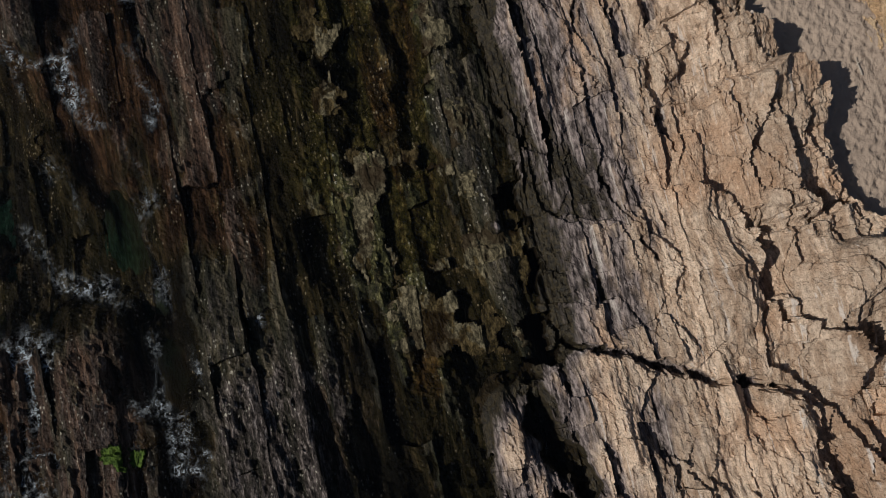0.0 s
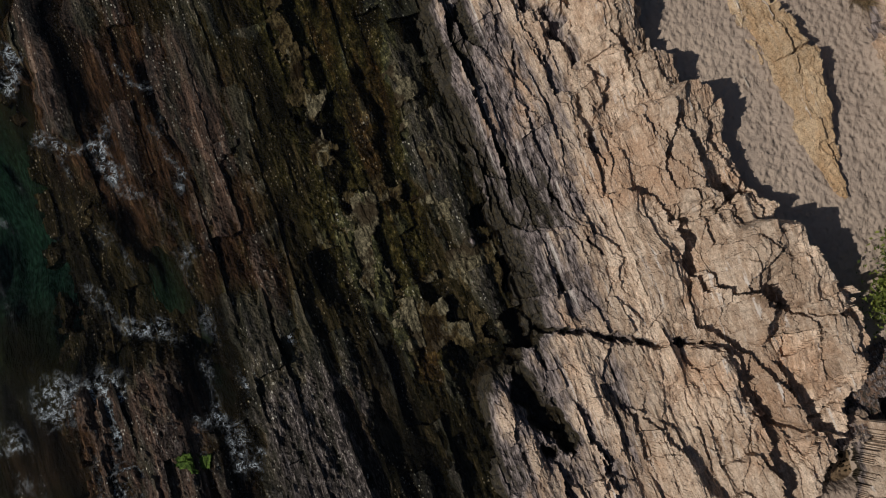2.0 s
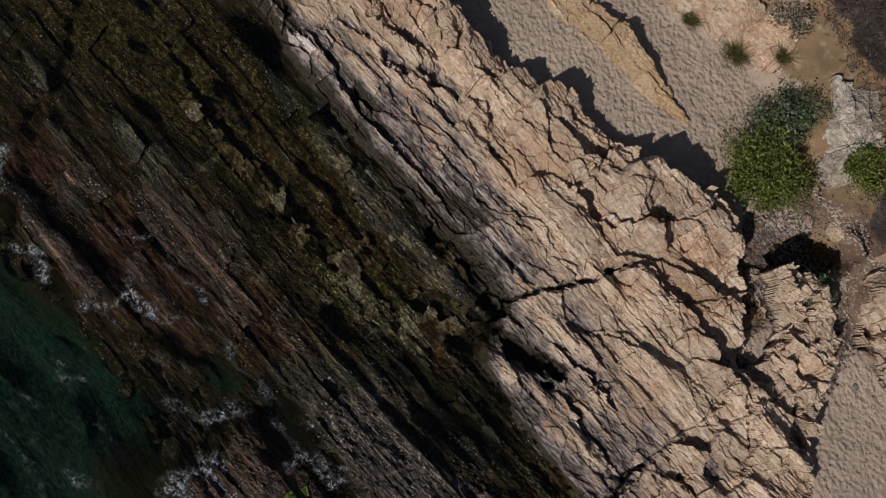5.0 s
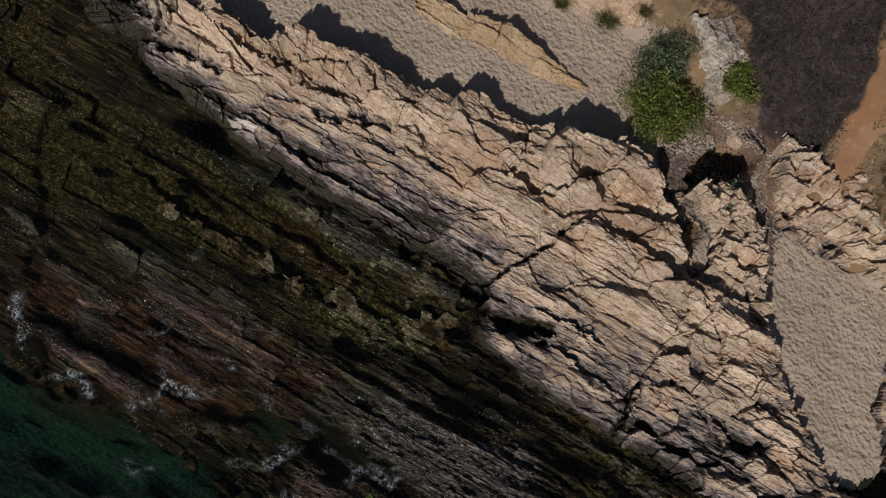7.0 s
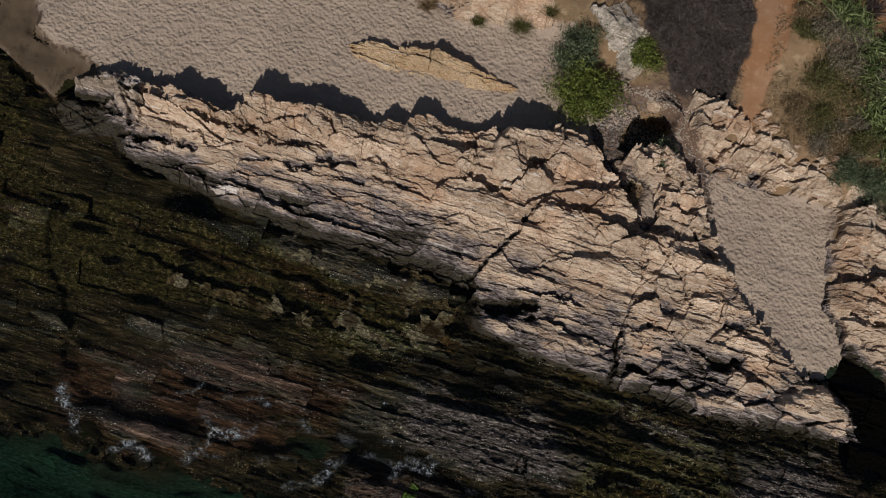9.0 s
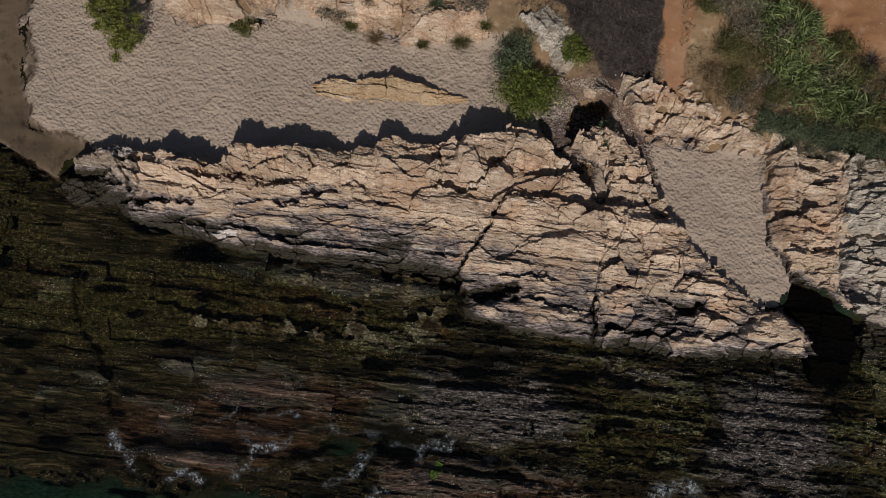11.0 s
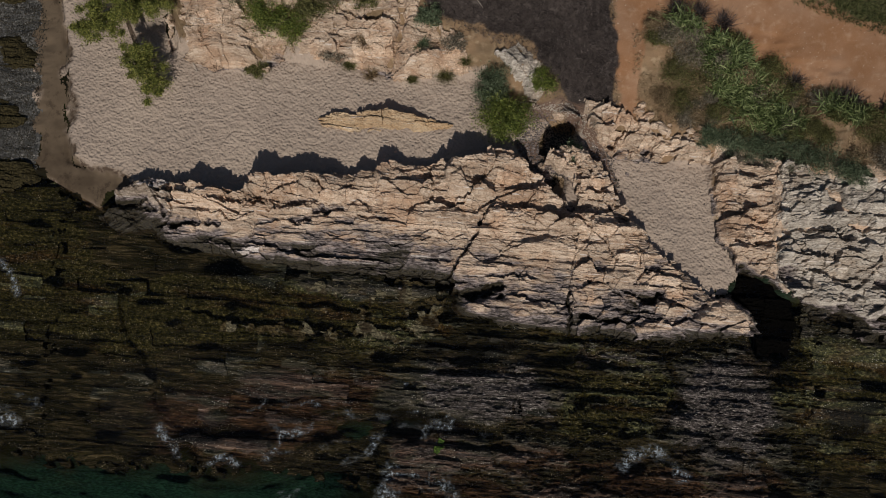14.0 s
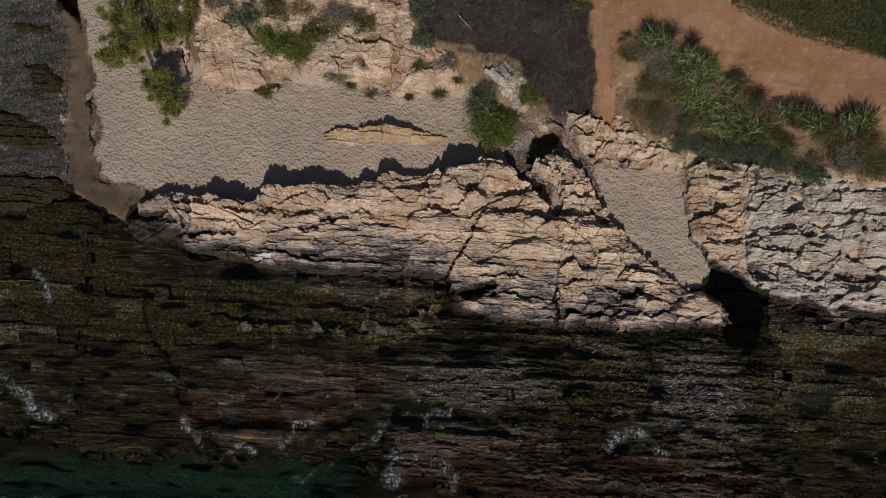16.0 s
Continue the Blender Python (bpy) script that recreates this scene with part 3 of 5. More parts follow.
def scarp(x, y, scarps):
    wob_x, wob_y = 0.06 * fbm(x * 1.6, y * 1.6, 19, 2) + 0.11 * chunks(x * 1.9, y * 2.6, 18), 0.05 * fbm(x * 1.6, y * 1.6, 28, 2) + 0.09 * chunks(x * 2.1, y * 2.4, 23)
    px, py = x + wob_x, y + wob_y
    z = np.zeros(x.shape)
    for way, rise in scarps:
        xs, ys = [p[0] for p in way], [p[1] for p in way]
        if x.max() < min(xs) - 1 or x.min() > max(xs) + 1 or y.max() < min(ys) - 3 or y.min() > max(ys) + 2:
            continue
        best, side, done, far = np.full(x.shape, 1e9), np.zeros(x.shape), np.zeros(x.shape), 0.0
        for (ax, ay), (bx, by) in zip(way[:-1], way[1:]):
            dx, dy = bx - ax, by - ay
            long = math.hypot(dx, dy)
            q = np.clip(((px - ax) * dx + (py - ay) * dy) / long**2, 0, 1)
            d = np.hypot(px - ax - q * dx, py - ay - q * dy)
            near = d < best
            best, side, done = np.where(near, d, best), np.where(near, np.sign(dx * (py - ay) - dy * (px - ax)), side), np.where(near, far + q * long, done)
            far += long
        fade = step(0.0, 0.6, done) * step(0.0, 0.6, far - done) * np.clip(0.9 + 0.5 * fbm(x, y, 29, 2), 0.4, 1.4)
        z = z + rise * fade * np.where(side < 0, 0.75 * np.exp(-best / 0.9), -0.35 * np.exp(-best / 0.45))
    return z


def sea_foot(x):
    """Where the ridge meets the reef, as y."""
    return np.interp(x, [-24, -20, -15, -9, -3.5, 0.3, 0.8, 4, 8, 14, 21], [5.9, 5.4, 4.2, 3.5, 3.3, 2.9, 1.0, 0.3, -0.2, -0.6, -0.2])


def ridge_top(x, y, low=0.0):
    """Height of the ridge: a steep scarp to the beach, a long broken slope to the sea."""
    crest = np.interp(x + 0.4 * vnoise(x * 1.3, y * 1.3, 3), CREST_X, CREST_Z) + 0.16 * chunks(x * 0.9, y * 0.3, 2) + 0.06 * chunks(x * 2.3, y * 0.6, 4)
    beach = np.interp(x, [-23.6, -20, -18, -14.6, -13.2, -12.8, -11.8, -7, -5.6, -4, 0.6, 4.1, 8.3], [8.0, 9.5, 9.2, 8.6, 8.8, 9.6, 9.6, 9.7, 9.5, 10.7, 10.8, 11.9, 8.6])
    sea = y - sea_foot(x)
    s = np.clip(sea / (beach - sea_foot(x)), -0.2, 1.2)
    flank = 1.05 - 0.95 * step(-19.3, -21.4, x)
    z = -0.62 + 0.75 * step(-0.12, 0.22, s) + (flank - 0.35) * step(0.05, 1.05, s) + low
    z = z + (crest - flank) * step(0.70, 0.92, s)
    z = z + 0.40 * step(-0.25, 0.35, inside(x, y, LOW_LEDGE)) * step(0.55, 0.1, z)
    u, v = x + 0.10 * fbm(x * 0.8, y * 0.8, 6, 3), y + 0.05 * x + 0.06 * fbm(x * 0.7, y * 1.0, 7, 2)
    smooth = np.clip(0.55 + 1.1 * fbm(x * 0.35 + 3, y * 0.6, 13, 2), 0.0, 1.3)
    worn = np.clip(0.75 + 1.2 * step(0.50, 0.85, s) + 0.5 * fbm(x * 0.25, y * 0.5, 11, 2), 0.35, 2.0)
    z = z + worn * (0.10 * facets(u * 0.30, v * 0.55, 140, 0.5) + 0.085 * facets(u * 0.65 + v * 0.35, v * 1.1 - u * 0.25, 150, 0.5) + 0.03 * facets(u * 1.7 - v * 0.5, v * 2.8 + u * 0.4, 160, 0.4)) + 0.08 * fbm(x * 0.4, y * 1.1, 5, 3)
    z = z + (0.55 + 0.45 * worn) * (0.34 * cuestas(u, v * 0.62, 180) + 0.11 * smooth * cuestas(u * 1.7, v * 1.9, 190, 0.55) + 0.035 * smooth * cuestas(u * 3, v * 5.0, 200, 0.5)) - 0.16
    z = z + 0.05 * chunks((u * 0.8 + v) * 0.5, (v - 0.5 * u) * 0.6, 35) - 0.28 * step(-18.6, -20.2, x) - 0.16 * step(-7.0, -13.0, x) * step(0.62, 0.28, s)
    return z + scarp(x, y, SCARPS) - cut(x, y, CLEFTS)


def land_height(x, y):
    """Height of the ground everywhere: sea floor, beach, slope and plateau."""
    wx, wy = x + 0.5 * fbm(x * 0.4, y * 0.4, 21, 3), y + 0.5 * fbm(x * 0.4, y * 0.4, 22, 3)
    a = radians(STRIKE)
    u, v = x * math.cos(a) + y * math.sin(a), -x * math.sin(a) + y * math.cos(a)
    bed = -1.3 + 0.16 * fbm(u * 0.16, v * 0.75, 31, 4) + 0.07 * fbm(u * 0.6, v * 2.6, 32, 3)
    z = bed - 2.2 * step(-0.5, 3.5, inside(wx, wy, DEEP)) - 0.8 * step(0.0, 0.8, inside(wx, wy, CAVE))
    s = inside(wx, wy, SANDS)
    shore = np.clip(0.06 * (x + 25.5), -0.45, 0.0) + 0.02 * (y - 12)
    dents = 0.03 * vnoise(x * 2.7, y * 3.5, 41) + 0.02 * vnoise(x * 4.5, y * 5.0, 42)
    z = z + (shore + dents - z) * step(-0.6, 0.25, s)
    w = inside(x, y, WETSAND)
    z = z + (-0.35 + 0.03 * fbm(x, y, 44, 3) - z) * step(-0.5, 0.4, w)
    west = inside(x, y, [(-60, 8), (-28.2, 9), (-28.2, 21), (-31, 26), (-31, 60), (-60, 60)])
    z = z + (-0.42 + 0.10 * fbm(x * 0.5, y * 1.4, 45, 4) - z) * step(-0.6, 0.5, west)
    h = inside(wx, wy, HILL)
    up = 1.7 * step(-0.2, 1.4, h) + 1.9 * step(1.0, 7.0, h) + 1.6 * step(5.0, 14.0, h)
    hill = up + (0.12 - 0.10 * step(-0.5, 0.5, inside(x, y, TRACK))) * fbm(x * 0.8, y * 0.8, 51, 4)
    east = step(17.5, 20.0, x)
    hill = hill * (1 - east) + east * (0.2 + 3.4 * step(0.0, 10.0, h) + 0.14 * step(10.0, 6.5, h) * fbm(u * 0.5, v * 2.0, 52, 4) + 1.4 * step(8.0, 16.0, h))
    z = np.where(h > -0.2, np.maximum(z, z + (hill - z) * step(-0.2, 0.4, h)), z)
    gully = np.clip(0.10 * (y - 9.5), 0, 0.5)
    z = z + (gully - z) * step(0.5, 0.15, line_distance(wx, wy, LITTER_WAY)) * 0.8
    for pit in PITS:
        z = z + (-0.7 - z) * step(-0.12, 0.2, inside(wx, wy, pit))
    return z


# ---- ground ----
X0, X1, Y0, Y1, GRID = -40.0, 40.0, -18.0, 30.0, 0.10
gx, gy = np.meshgrid(np.arange(X0, X1 + 1e-6, GRID), np.arange(Y0, Y1 + 1e-6, GRID))
gz = land_height(gx, gy)
under = np.maximum(np.maximum(inside(gx, gy, RIDGE), inside(gx, gy, TIP)), inside(gx, gy, RIDGE_EAST))
gz = gz - (np.clip(gz + 0.75, 0, 2)) * step(0.15, 0.6, under)
for mass, sink in ((NORTH_ROCKS, 0.35), (CLIFF_EAST, 0.55), (CLIFF_GREY, 0.55), (CLIFF_WEST, 0.3)):
    gz = gz - sink * step(0.1, 0.5, inside(gx, gy, mass))
rim_in = np.minimum(np.minimum(gx - X0, X1 - gx), np.minimum(gy - Y0, Y1 - gy))
fx, fy = (gx - X0) / (X1 - X0), (gy - Y0) / (Y1 - Y0)
gz = gz + ((-3.2 * (1 - fy) + fy * (4.5 * fx - 0.8 * (1 - fx))) - gz) * step(2.5, 0.0, rim_in)
rows_, cols_ = gx.shape
index = np.arange(rows_ * cols_).reshape(rows_, cols_)
quads = np.stack([index[:-1, :-1], index[:-1, 1:], index[1:, 1:], index[1:, :-1]], -1).reshape(-1, 4)
cxm, cym = gx[:-1, :-1].ravel() + GRID / 2, gy[:-1, :-1].ravel() + GRID / 2
jx, jy = cxm + 0.45 * fbm(cxm * 0.9, cym * 0.9, 61, 4), cym + 0.45 * fbm(cxm * 0.9, cym * 0.9, 62, 4)
speckle = np.random.RandomState(8)
jx, jy = jx + 0.05 * speckle.normal(size=jx.shape), jy + 0.05 * speckle.normal(size=jy.shape)
kind = np.zeros(len(quads), int)                       # 0 sea floor
kind[inside(jx, jy, SANDS) > 0] = 1
kind[inside(jx, jy, [(-60, 8), (-28.4, 10), (-28.6, 21), (-31, 26), (-31, 60), (-60, 60)]) > 0] = 2
kind[inside(jx + 0.5 * fbm(cxm * 0.6, cym * 0.6, 66, 3), jy + 0.5 * fbm(cxm * 0.6, cym * 0.6, 67, 3), WETSAND) > 0] = 1
kind[inside(jx, jy, HILL) > np.where(cxm < 2.5, 0.9, 0.1)] = 3
kind[(inside(jx, jy, BRUSH) + 0.7 * fbm(cxm * 0.6, cym * 0.6, 68, 3) > 0) & (kind == 3)] = 4
kind[(inside(jx, jy, TRACK) > 0) & (kind == 3)] = 5
kind[(inside(jx, jy, HILL) > 0) & (cxm > 17.5) & (inside(jx, jy, [(17, 13.1), (21.7, 11.2), (31.5, 8.9), (45, 6), (45, -2), (15, -2)]) > 0)] = 6
kind[((line_distance(jx, jy, LITTER_WAY) < 0.4) | (inside(jx, jy, SCREE) > 0)) & (cxm > 4)] = 7
flat = np.stack([gx.ravel(), gy.ravel(), gz.ravel()], -1)
wet_at = np.clip(step(-0.6, 0.3, inside(gx, gy, WETSAND) + 0.55 * fbm(gx * 0.7, gy * 0.7, 63, 4)), 0, 1).ravel()
hill_at, way_at = inside(gx, gy, HILL), line_distance(gx, gy, LITTER_WAY)
wob = 0.35 * fbm(gx * 0.7, gy * 0.7, 69, 3)
shares = {"wet": wet_at, "track": step(-0.5, 0.5, inside(gx, gy, TRACK) + wob), "brush": step(-0.4, 0.4, inside(gx, gy, BRUSH) + wob), "meadow": step(-0.5, 0.5, inside(gx, gy, MEADOW) + wob),
          "litter": np.where(gx > 4, np.maximum(step(0.75, 0.25, way_at + 0.5 * wob), step(-0.3, 0.3, inside(gx, gy, SCREE) + wob)), 0),
          "sand": np.maximum(step(0.3, -0.3, hill_at - np.where(gx < 2.5, 0.9, 0.1) + wob), step(-0.2, 0.2, inside(gx, gy, WETSAND)))}
deep_at = step(-1.0, 2.5, inside(gx + 0.8 * fbm(gx * 0.5, gy * 0.5, 64), gy + 0.8 * fbm(gx * 0.5, gy * 0.5, 65), DEEP)).ravel()
# the inlet floor is coloured darker too, in place of shade
deep_at = np.maximum(deep_at, 0.45 * step(-0.6, 0.3, inside(gx, gy, CAVE)).ravel())
for k, (name, mat, label) in enumerate([
        ("seabed", SEABED, "dark weedy reef flat under shallow sea water"), ("beach", GROUND, "pale trodden sand of a small cove"),
        ("shingle_shore", SHINGLE, "dark wet shingle along the water"), ("hillside", GROUND, "dry brown soil of the slope behind the beach"),
        ("brush_slope", GROUND, "dark litter-covered slope of dead brush"), ("dirt_track", GROUND, "bare orange dirt track over the cliff"),
        ("cliff_face", ROCK, "sloping pale bedded rock of the eastern cliff"),
        ("gully_bed", GROUND, "brown leaf litter and gravel along the gully")]):
    part_ = quads[kind == k]
    used, inv = np.unique(part_, return_inverse=True)
    ob = solid(name, flat[used], inv.reshape(-1, 4), [mat], True)
    if mat is GROUND:
        for what, at in shares.items():
            paint(ob, what, at.ravel()[used])
    if k == 0:
        paint(ob, "deep", deep_at[used])
    tagged(ob, label, name.replace("_", " "), kind="structure")

# far ground and sea floor round the detailed part, out to the horizon
FAR = 1500.0
far_v = [(-FAR, -FAR, -6), (FAR, -FAR, -6), (FAR, FAR, 6), (-FAR, FAR, 6), (X0, Y0, -3.2), (X1, Y0, -3.2), (X1, Y1, 4.5), (X0, Y1, -0.8)]
tagged(solid("far_ground", far_v, [(1, 2, 6, 5), (2, 3, 7, 6)], [SCRUB]), "open dry land that runs to the horizon", "ground", kind="structure")
tagged(solid("far_seabed", far_v, [(0, 1, 5, 4), (3, 0, 4, 7)], [SEABED]), "sea floor that runs to the horizon", "seabed", kind="structure")

# ---- sea ----
wxs, wys = np.arange(-42.0, 42.0, 0.25), np.arange(-20.0, 26.0, 0.25)
sx, sy = np.meshgrid(wxs, wys)
sz = np.full(sx.shape, WATER) + 0.03 * fbm(sx * 0.5, sy * 0.7, 71, 3)
FOAMS = [([(-3.6, -10.3), (-2.5, -8.8), (-1.2, -9.4), (0.3, -9.9), (0.7, -11.0)], 0.8), ([(11.4, -8.2), (12.8, -7.8), (14.2, -7.8), (15.3, -9.0)], 0.6), ([(-33.0, -3.6), (-31.1, -4.8), (-29.4, -6.0), (-27.7, -7.1)], 0.55),
         ([(-29.8, 3.4), (-29.2, 2.4), (-28.7, 1.4)], 0.4), ([(-5.8, -8.9), (-4.9, -8.1), (-4.0, -7.1)], 0.4), ([(-14.9, -8.9), (-14.4, -8.3), (-12.9, -8.9)], 0.35), ([(-3.9, -4.4), (-3.2, -3.7), (-2.3, -3.8)], 0.28),
         ([(0.5, -6.6), (0.2, -5.6)], 0.28), ([(-2.7, -12.6), (-2.9, -11.6)], 0.3), ([(-12.6, -5.7), (-11.8, -4.4), (-10.3, -5.2), (-8.1, -5.2)], 0.28), ([(-10.9, -8.4), (-10.7, -6.8), (-9.0, -7.0)], 0.35), ([(-18.4, -7.0), (-17.4, -8.1)], 0.3)]
foam_at = np.zeros(sx.shape)
wobble_x, wobble_y = 0.5 * fbm(sx * 0.8, sy * 0.8, 73, 3), 0.5 * fbm(sx * 0.8, sy * 0.8, 74, 3)
for way, wide_ in FOAMS:
    foam_at = np.maximum(foam_at, np.exp(-((line_distance(sx + wobble_x, sy + wobble_y, way) / wide_) ** 2)))
lines = 1 - 3.2 * np.abs(fbm(sx * 0.32, sy * 1.0 + 0.016 * sx, 76, 3))      # thin lines where swell drains off the beds
outer = step(-3.2, -5.0, sy) * step(-13.0, -10.0, sx) * step(22.0, 18.0, sx) + step(-24.5, -27.0, sx) * step(5.0, 3.0, sy)
foam_at = np.maximum(foam_at, 0.62 * np.clip(lines, 0, 1) * outer * step(-0.1, 0.35, fbm(sx * 0.2, sy * 0.3, 77, 3)))
foam_at = np.clip(foam_at * (1 + 0.5 * fbm(sx * 0.9, sy * 0.9, 72, 3)), 0, 1)
idx = np.arange(sx.size).reshape(sx.shape)
sq = np.stack([idx[:-1, :-1], idx[:-1, 1:], idx[1:, 1:], idx[1:, :-1]], -1).reshape(-1, 4)
sea = solid("sea", np.stack([sx.ravel(), sy.ravel(), sz.ravel()], -1), sq, [SEA], True)
paint(sea, "foam", foam_at.ravel())
tagged(sea, "shallow clear sea water with lines of foam", "sea", kind="structure")
far_s = [(-FAR, -FAR, WATER), (FAR, -FAR, WATER), (FAR, 26, WATER), (-FAR, 26, WATER), (-42, -20, WATER), (41.75, -20, WATER), (41.75, 25.75, WATER), (-42, 25.75, WATER)]
tagged(solid("open_sea", far_s, [(0, 1, 5, 4), (1, 2, 6, 5), (3, 0, 4, 7)], [SEA]), "open sea out to the horizon", "sea", kind="structure")


# ---- bedded rock ----
def pieces(keep):
    """The connected parts of a grid of kept cells, small crumbs left out."""
    if keep.all():
        return [keep]
    left, out = keep.copy(), []
    while left.any():
        i, j = np.argwhere(left)[0]
        mark = np.zeros_like(keep)
        mark[i, j] = True
        while True:
            grown = mark.copy()
            grown[1:] |= mark[:-1]
            grown[:-1] |= mark[1:]
            grown[:, 1:] |= mark[:, :-1]
            grown[:, :-1] |= mark[:, 1:]
            grown &= keep
            if (grown == mark).all():
                break
            mark = grown
        left &= ~mark
        if mark.sum() >= 12:
            out.append(mark)
    return out



def bedded(parent, outline, top, mat, seed, beds=(0.22, 0.6), joints=(0.7, 2.4), res=0.04, rough=0.05, loose=0.02, dip=0.15, strike=STRIKE, deep=0.55, jag=0.12, angular=1.2,
           name="rock_slab", masks=None):
    """A mass of tilted rock beds broken by joints; each slab is a mesh of its own under the parent."""
    rng = random.Random(seed)
    a = radians(strike)
    ca, sa = math.cos(a), math.sin(a)
    us = [x * ca + y * sa for x, y in outline]
    vs = [-x * sa + y * ca for x, y in outline]
    v = min(vs) - 0.3
    made = 0
    while v < max(vs) + 0.2:
        wide = rng.uniform(*beds)
        u = min(us) - rng.uniform(0.0, 1.5)
        lift = rng.gauss(0, loose)
        while u < max(us) + 0.2:
            long = rng.uniform(*joints)
            nu, nv = max(3, int(long / res)), max(3, int(wide / res))
            g = 0.004
            uu, vv = np.meshgrid(np.linspace(u + g, u + long - g, nu), np.linspace(v + g, v + wide - g, nv))
            cu, cv = np.meshgrid(np.linspace(u, u + long, 5), np.linspace(v, v + wide, 3))
            if inside(cu * ca - cv * sa, cu * sa + cv * ca, outline).max() < -0.9:
                u += long
                continue
            # crooked joints and wavy beds, shared by neighbours
            pu = uu + 0.14 * fbm(uu * 0.5, vv * 1.2, seed + 1, 2) + 0.06 * chunks(uu * 1.5, vv * 2.5, seed + 2)
            pv = vv + 0.12 * fbm(uu * 0.3, vv * 0.6, seed + 3, 2) + 0.035 * chunks(uu * 2.0, vv * 3.0, seed + 4)
            x, y = pu * ca - pv * sa, pu * sa + pv * ca
            d = inside(x, y, outline) + jag * (fbm(x * 2.2, y * 2.2, seed + 5, 3) + angular * chunks(x * 1.8, y * 1.8, seed + 10))
            off, tilt_u, tilt_v = lift + rng.gauss(0, loose), rng.gauss(0, 0.04), dip * rng.uniform(-0.1, 2.0)
            u += long
            if d.max() <= 0:
                continue
            z = top(x, y) + off + tilt_u * (uu - uu.mean()) + tilt_v * (vv - vv.mean())
            panel = np.clip(0.55 + 0.9 * fbm(pu * 0.5, pv * 1.0, seed + 12, 2), 0.1, 1.3)
            thin = 1 - 2 * np.abs(fbm(pu * 0.9, pv * 7.0, seed + 6, 3, 0.6))
            z = z + panel * (0.7 * rough * thin + rough * chunks(pu * 1.7, pv * 8.0, seed + 7)) + 0.6 * rough * chunks(pu * 4.0, pv * 6.0, seed + 9) + 0.5 * rough * fbm(pu * 7, pv * 11, seed + 8, 3)
            keep = (d[:-1, :-1] > 0) & (d[1:, :-1] > 0) & (d[:-1, 1:] > 0) & (d[1:, 1:] > 0)
            if keep.sum() < 6:
                continue
            n = x.size
            ind = np.arange(n).reshape(x.shape)
            cells = np.stack([ind[:-1, :-1], ind[:-1, 1:], ind[1:, 1:], ind[1:, :-1]], -1)
            top_v = np.stack([x.ravel(), y.ravel(), z.ravel()], -1)
            low_v = top_v.copy()
            low_v[:, 2] -= deep
            both = np.concatenate([top_v, low_v])
            for piece in pieces(keep):
                q = cells[piece]
                e = np.concatenate([q[:, [0, 1]], q[:, [1, 2]], q[:, [2, 3]], q[:, [3, 0]]])
                key = np.sort(e, 1)
                _, first, count = np.unique(key[:, 0] * n + key[:, 1], return_index=True, return_counts=True)
                rim = e[first[count == 1]]
                faces = np.concatenate([q, np.stack([rim[:, 1], rim[:, 0], rim[:, 0] + n, rim[:, 1] + n], -1)])
                used, inv = np.unique(faces, return_inverse=True)
                slab = solid(name, both[used], inv.reshape(-1, 4), [mat], False, parent)
                if masks:
                    for what, at in masks(both[used, 0], both[used, 1]).items():
                        paint(slab, what, at)
                made += 1
        v += wide
    return made




ridge = tagged(thing("rock_ridge"), "long pale ridge of steep bedded rock beside the beach", "rock")
bedded(ridge, RIDGE, ridge_top, ROCK, 101, (0.45, 1.2), (1.4, 4.6), res=0.034, rough=0.035, dip=0.07, loose=0.015)
tip = tagged(thing("rock_ridge"), "dark brown fan of thin rock plates at the ridge's seaward end", "rock")
bedded(tip, TIP, lambda x, y: ridge_top(x, y) - 0.12 + 0.20 * cuestas(x * 0.85 + y * 0.5, (y * 0.85 - x * 0.5) * 2.4, 560, 0.5), ROCK_PLATES, 560, (0.22, 0.5), (1.0, 2.6), res=0.034, rough=0.04, loose=0.03, dip=0.12, strike=27)
ridge_east = tagged(thing("rock_ridge"), "broken ochre end of the rock ridge by the gully", "rock")


def east_top(x, y):
    z = ridge_top(x, y) * 0.75 + 0.1 + 0.22 * facets(x * 0.7 + 0.3 * y, y * 0.9 - 0.3 * x, 78, 0.3)
    return z + 0.25 * np.clip((y - 5) / 4, 0, 1) - cut(x, y, EAST_CLEFTS)


EAST_CLEFTS = [([(8.6, 9.6), (9.6, 9.0), (10.6, 8.2), (11.6, 7.0)], 0.15, 0.39), ([(8.4, 7.4), (9.6, 6.4), (10.6, 5.6), (11.0, 4.6)], 0.13, 0.33),
               ([(9.4, 3.2), (11.5, 2.6), (13.5, 1.9)], 0.14, 0.29), ([(12.6, 5.2), (13.2, 3.9), (14.8, 3.6)], 0.15, 0.33),
               ([(14.0, 2.2), (16.0, 1.5), (17.5, 1.6), (18.6, 1.4)], 0.17, 0.36), ([(8.8, 0.9), (12.0, 0.5), (14.0, 0.8)], 0.14, 0.33)]
bedded(ridge_east, RIDGE_EAST, east_top, ROCK, 202, (0.45, 1.1), (0.9, 2.4), res=0.036, loose=0.05, rough=0.04, dip=0.1)


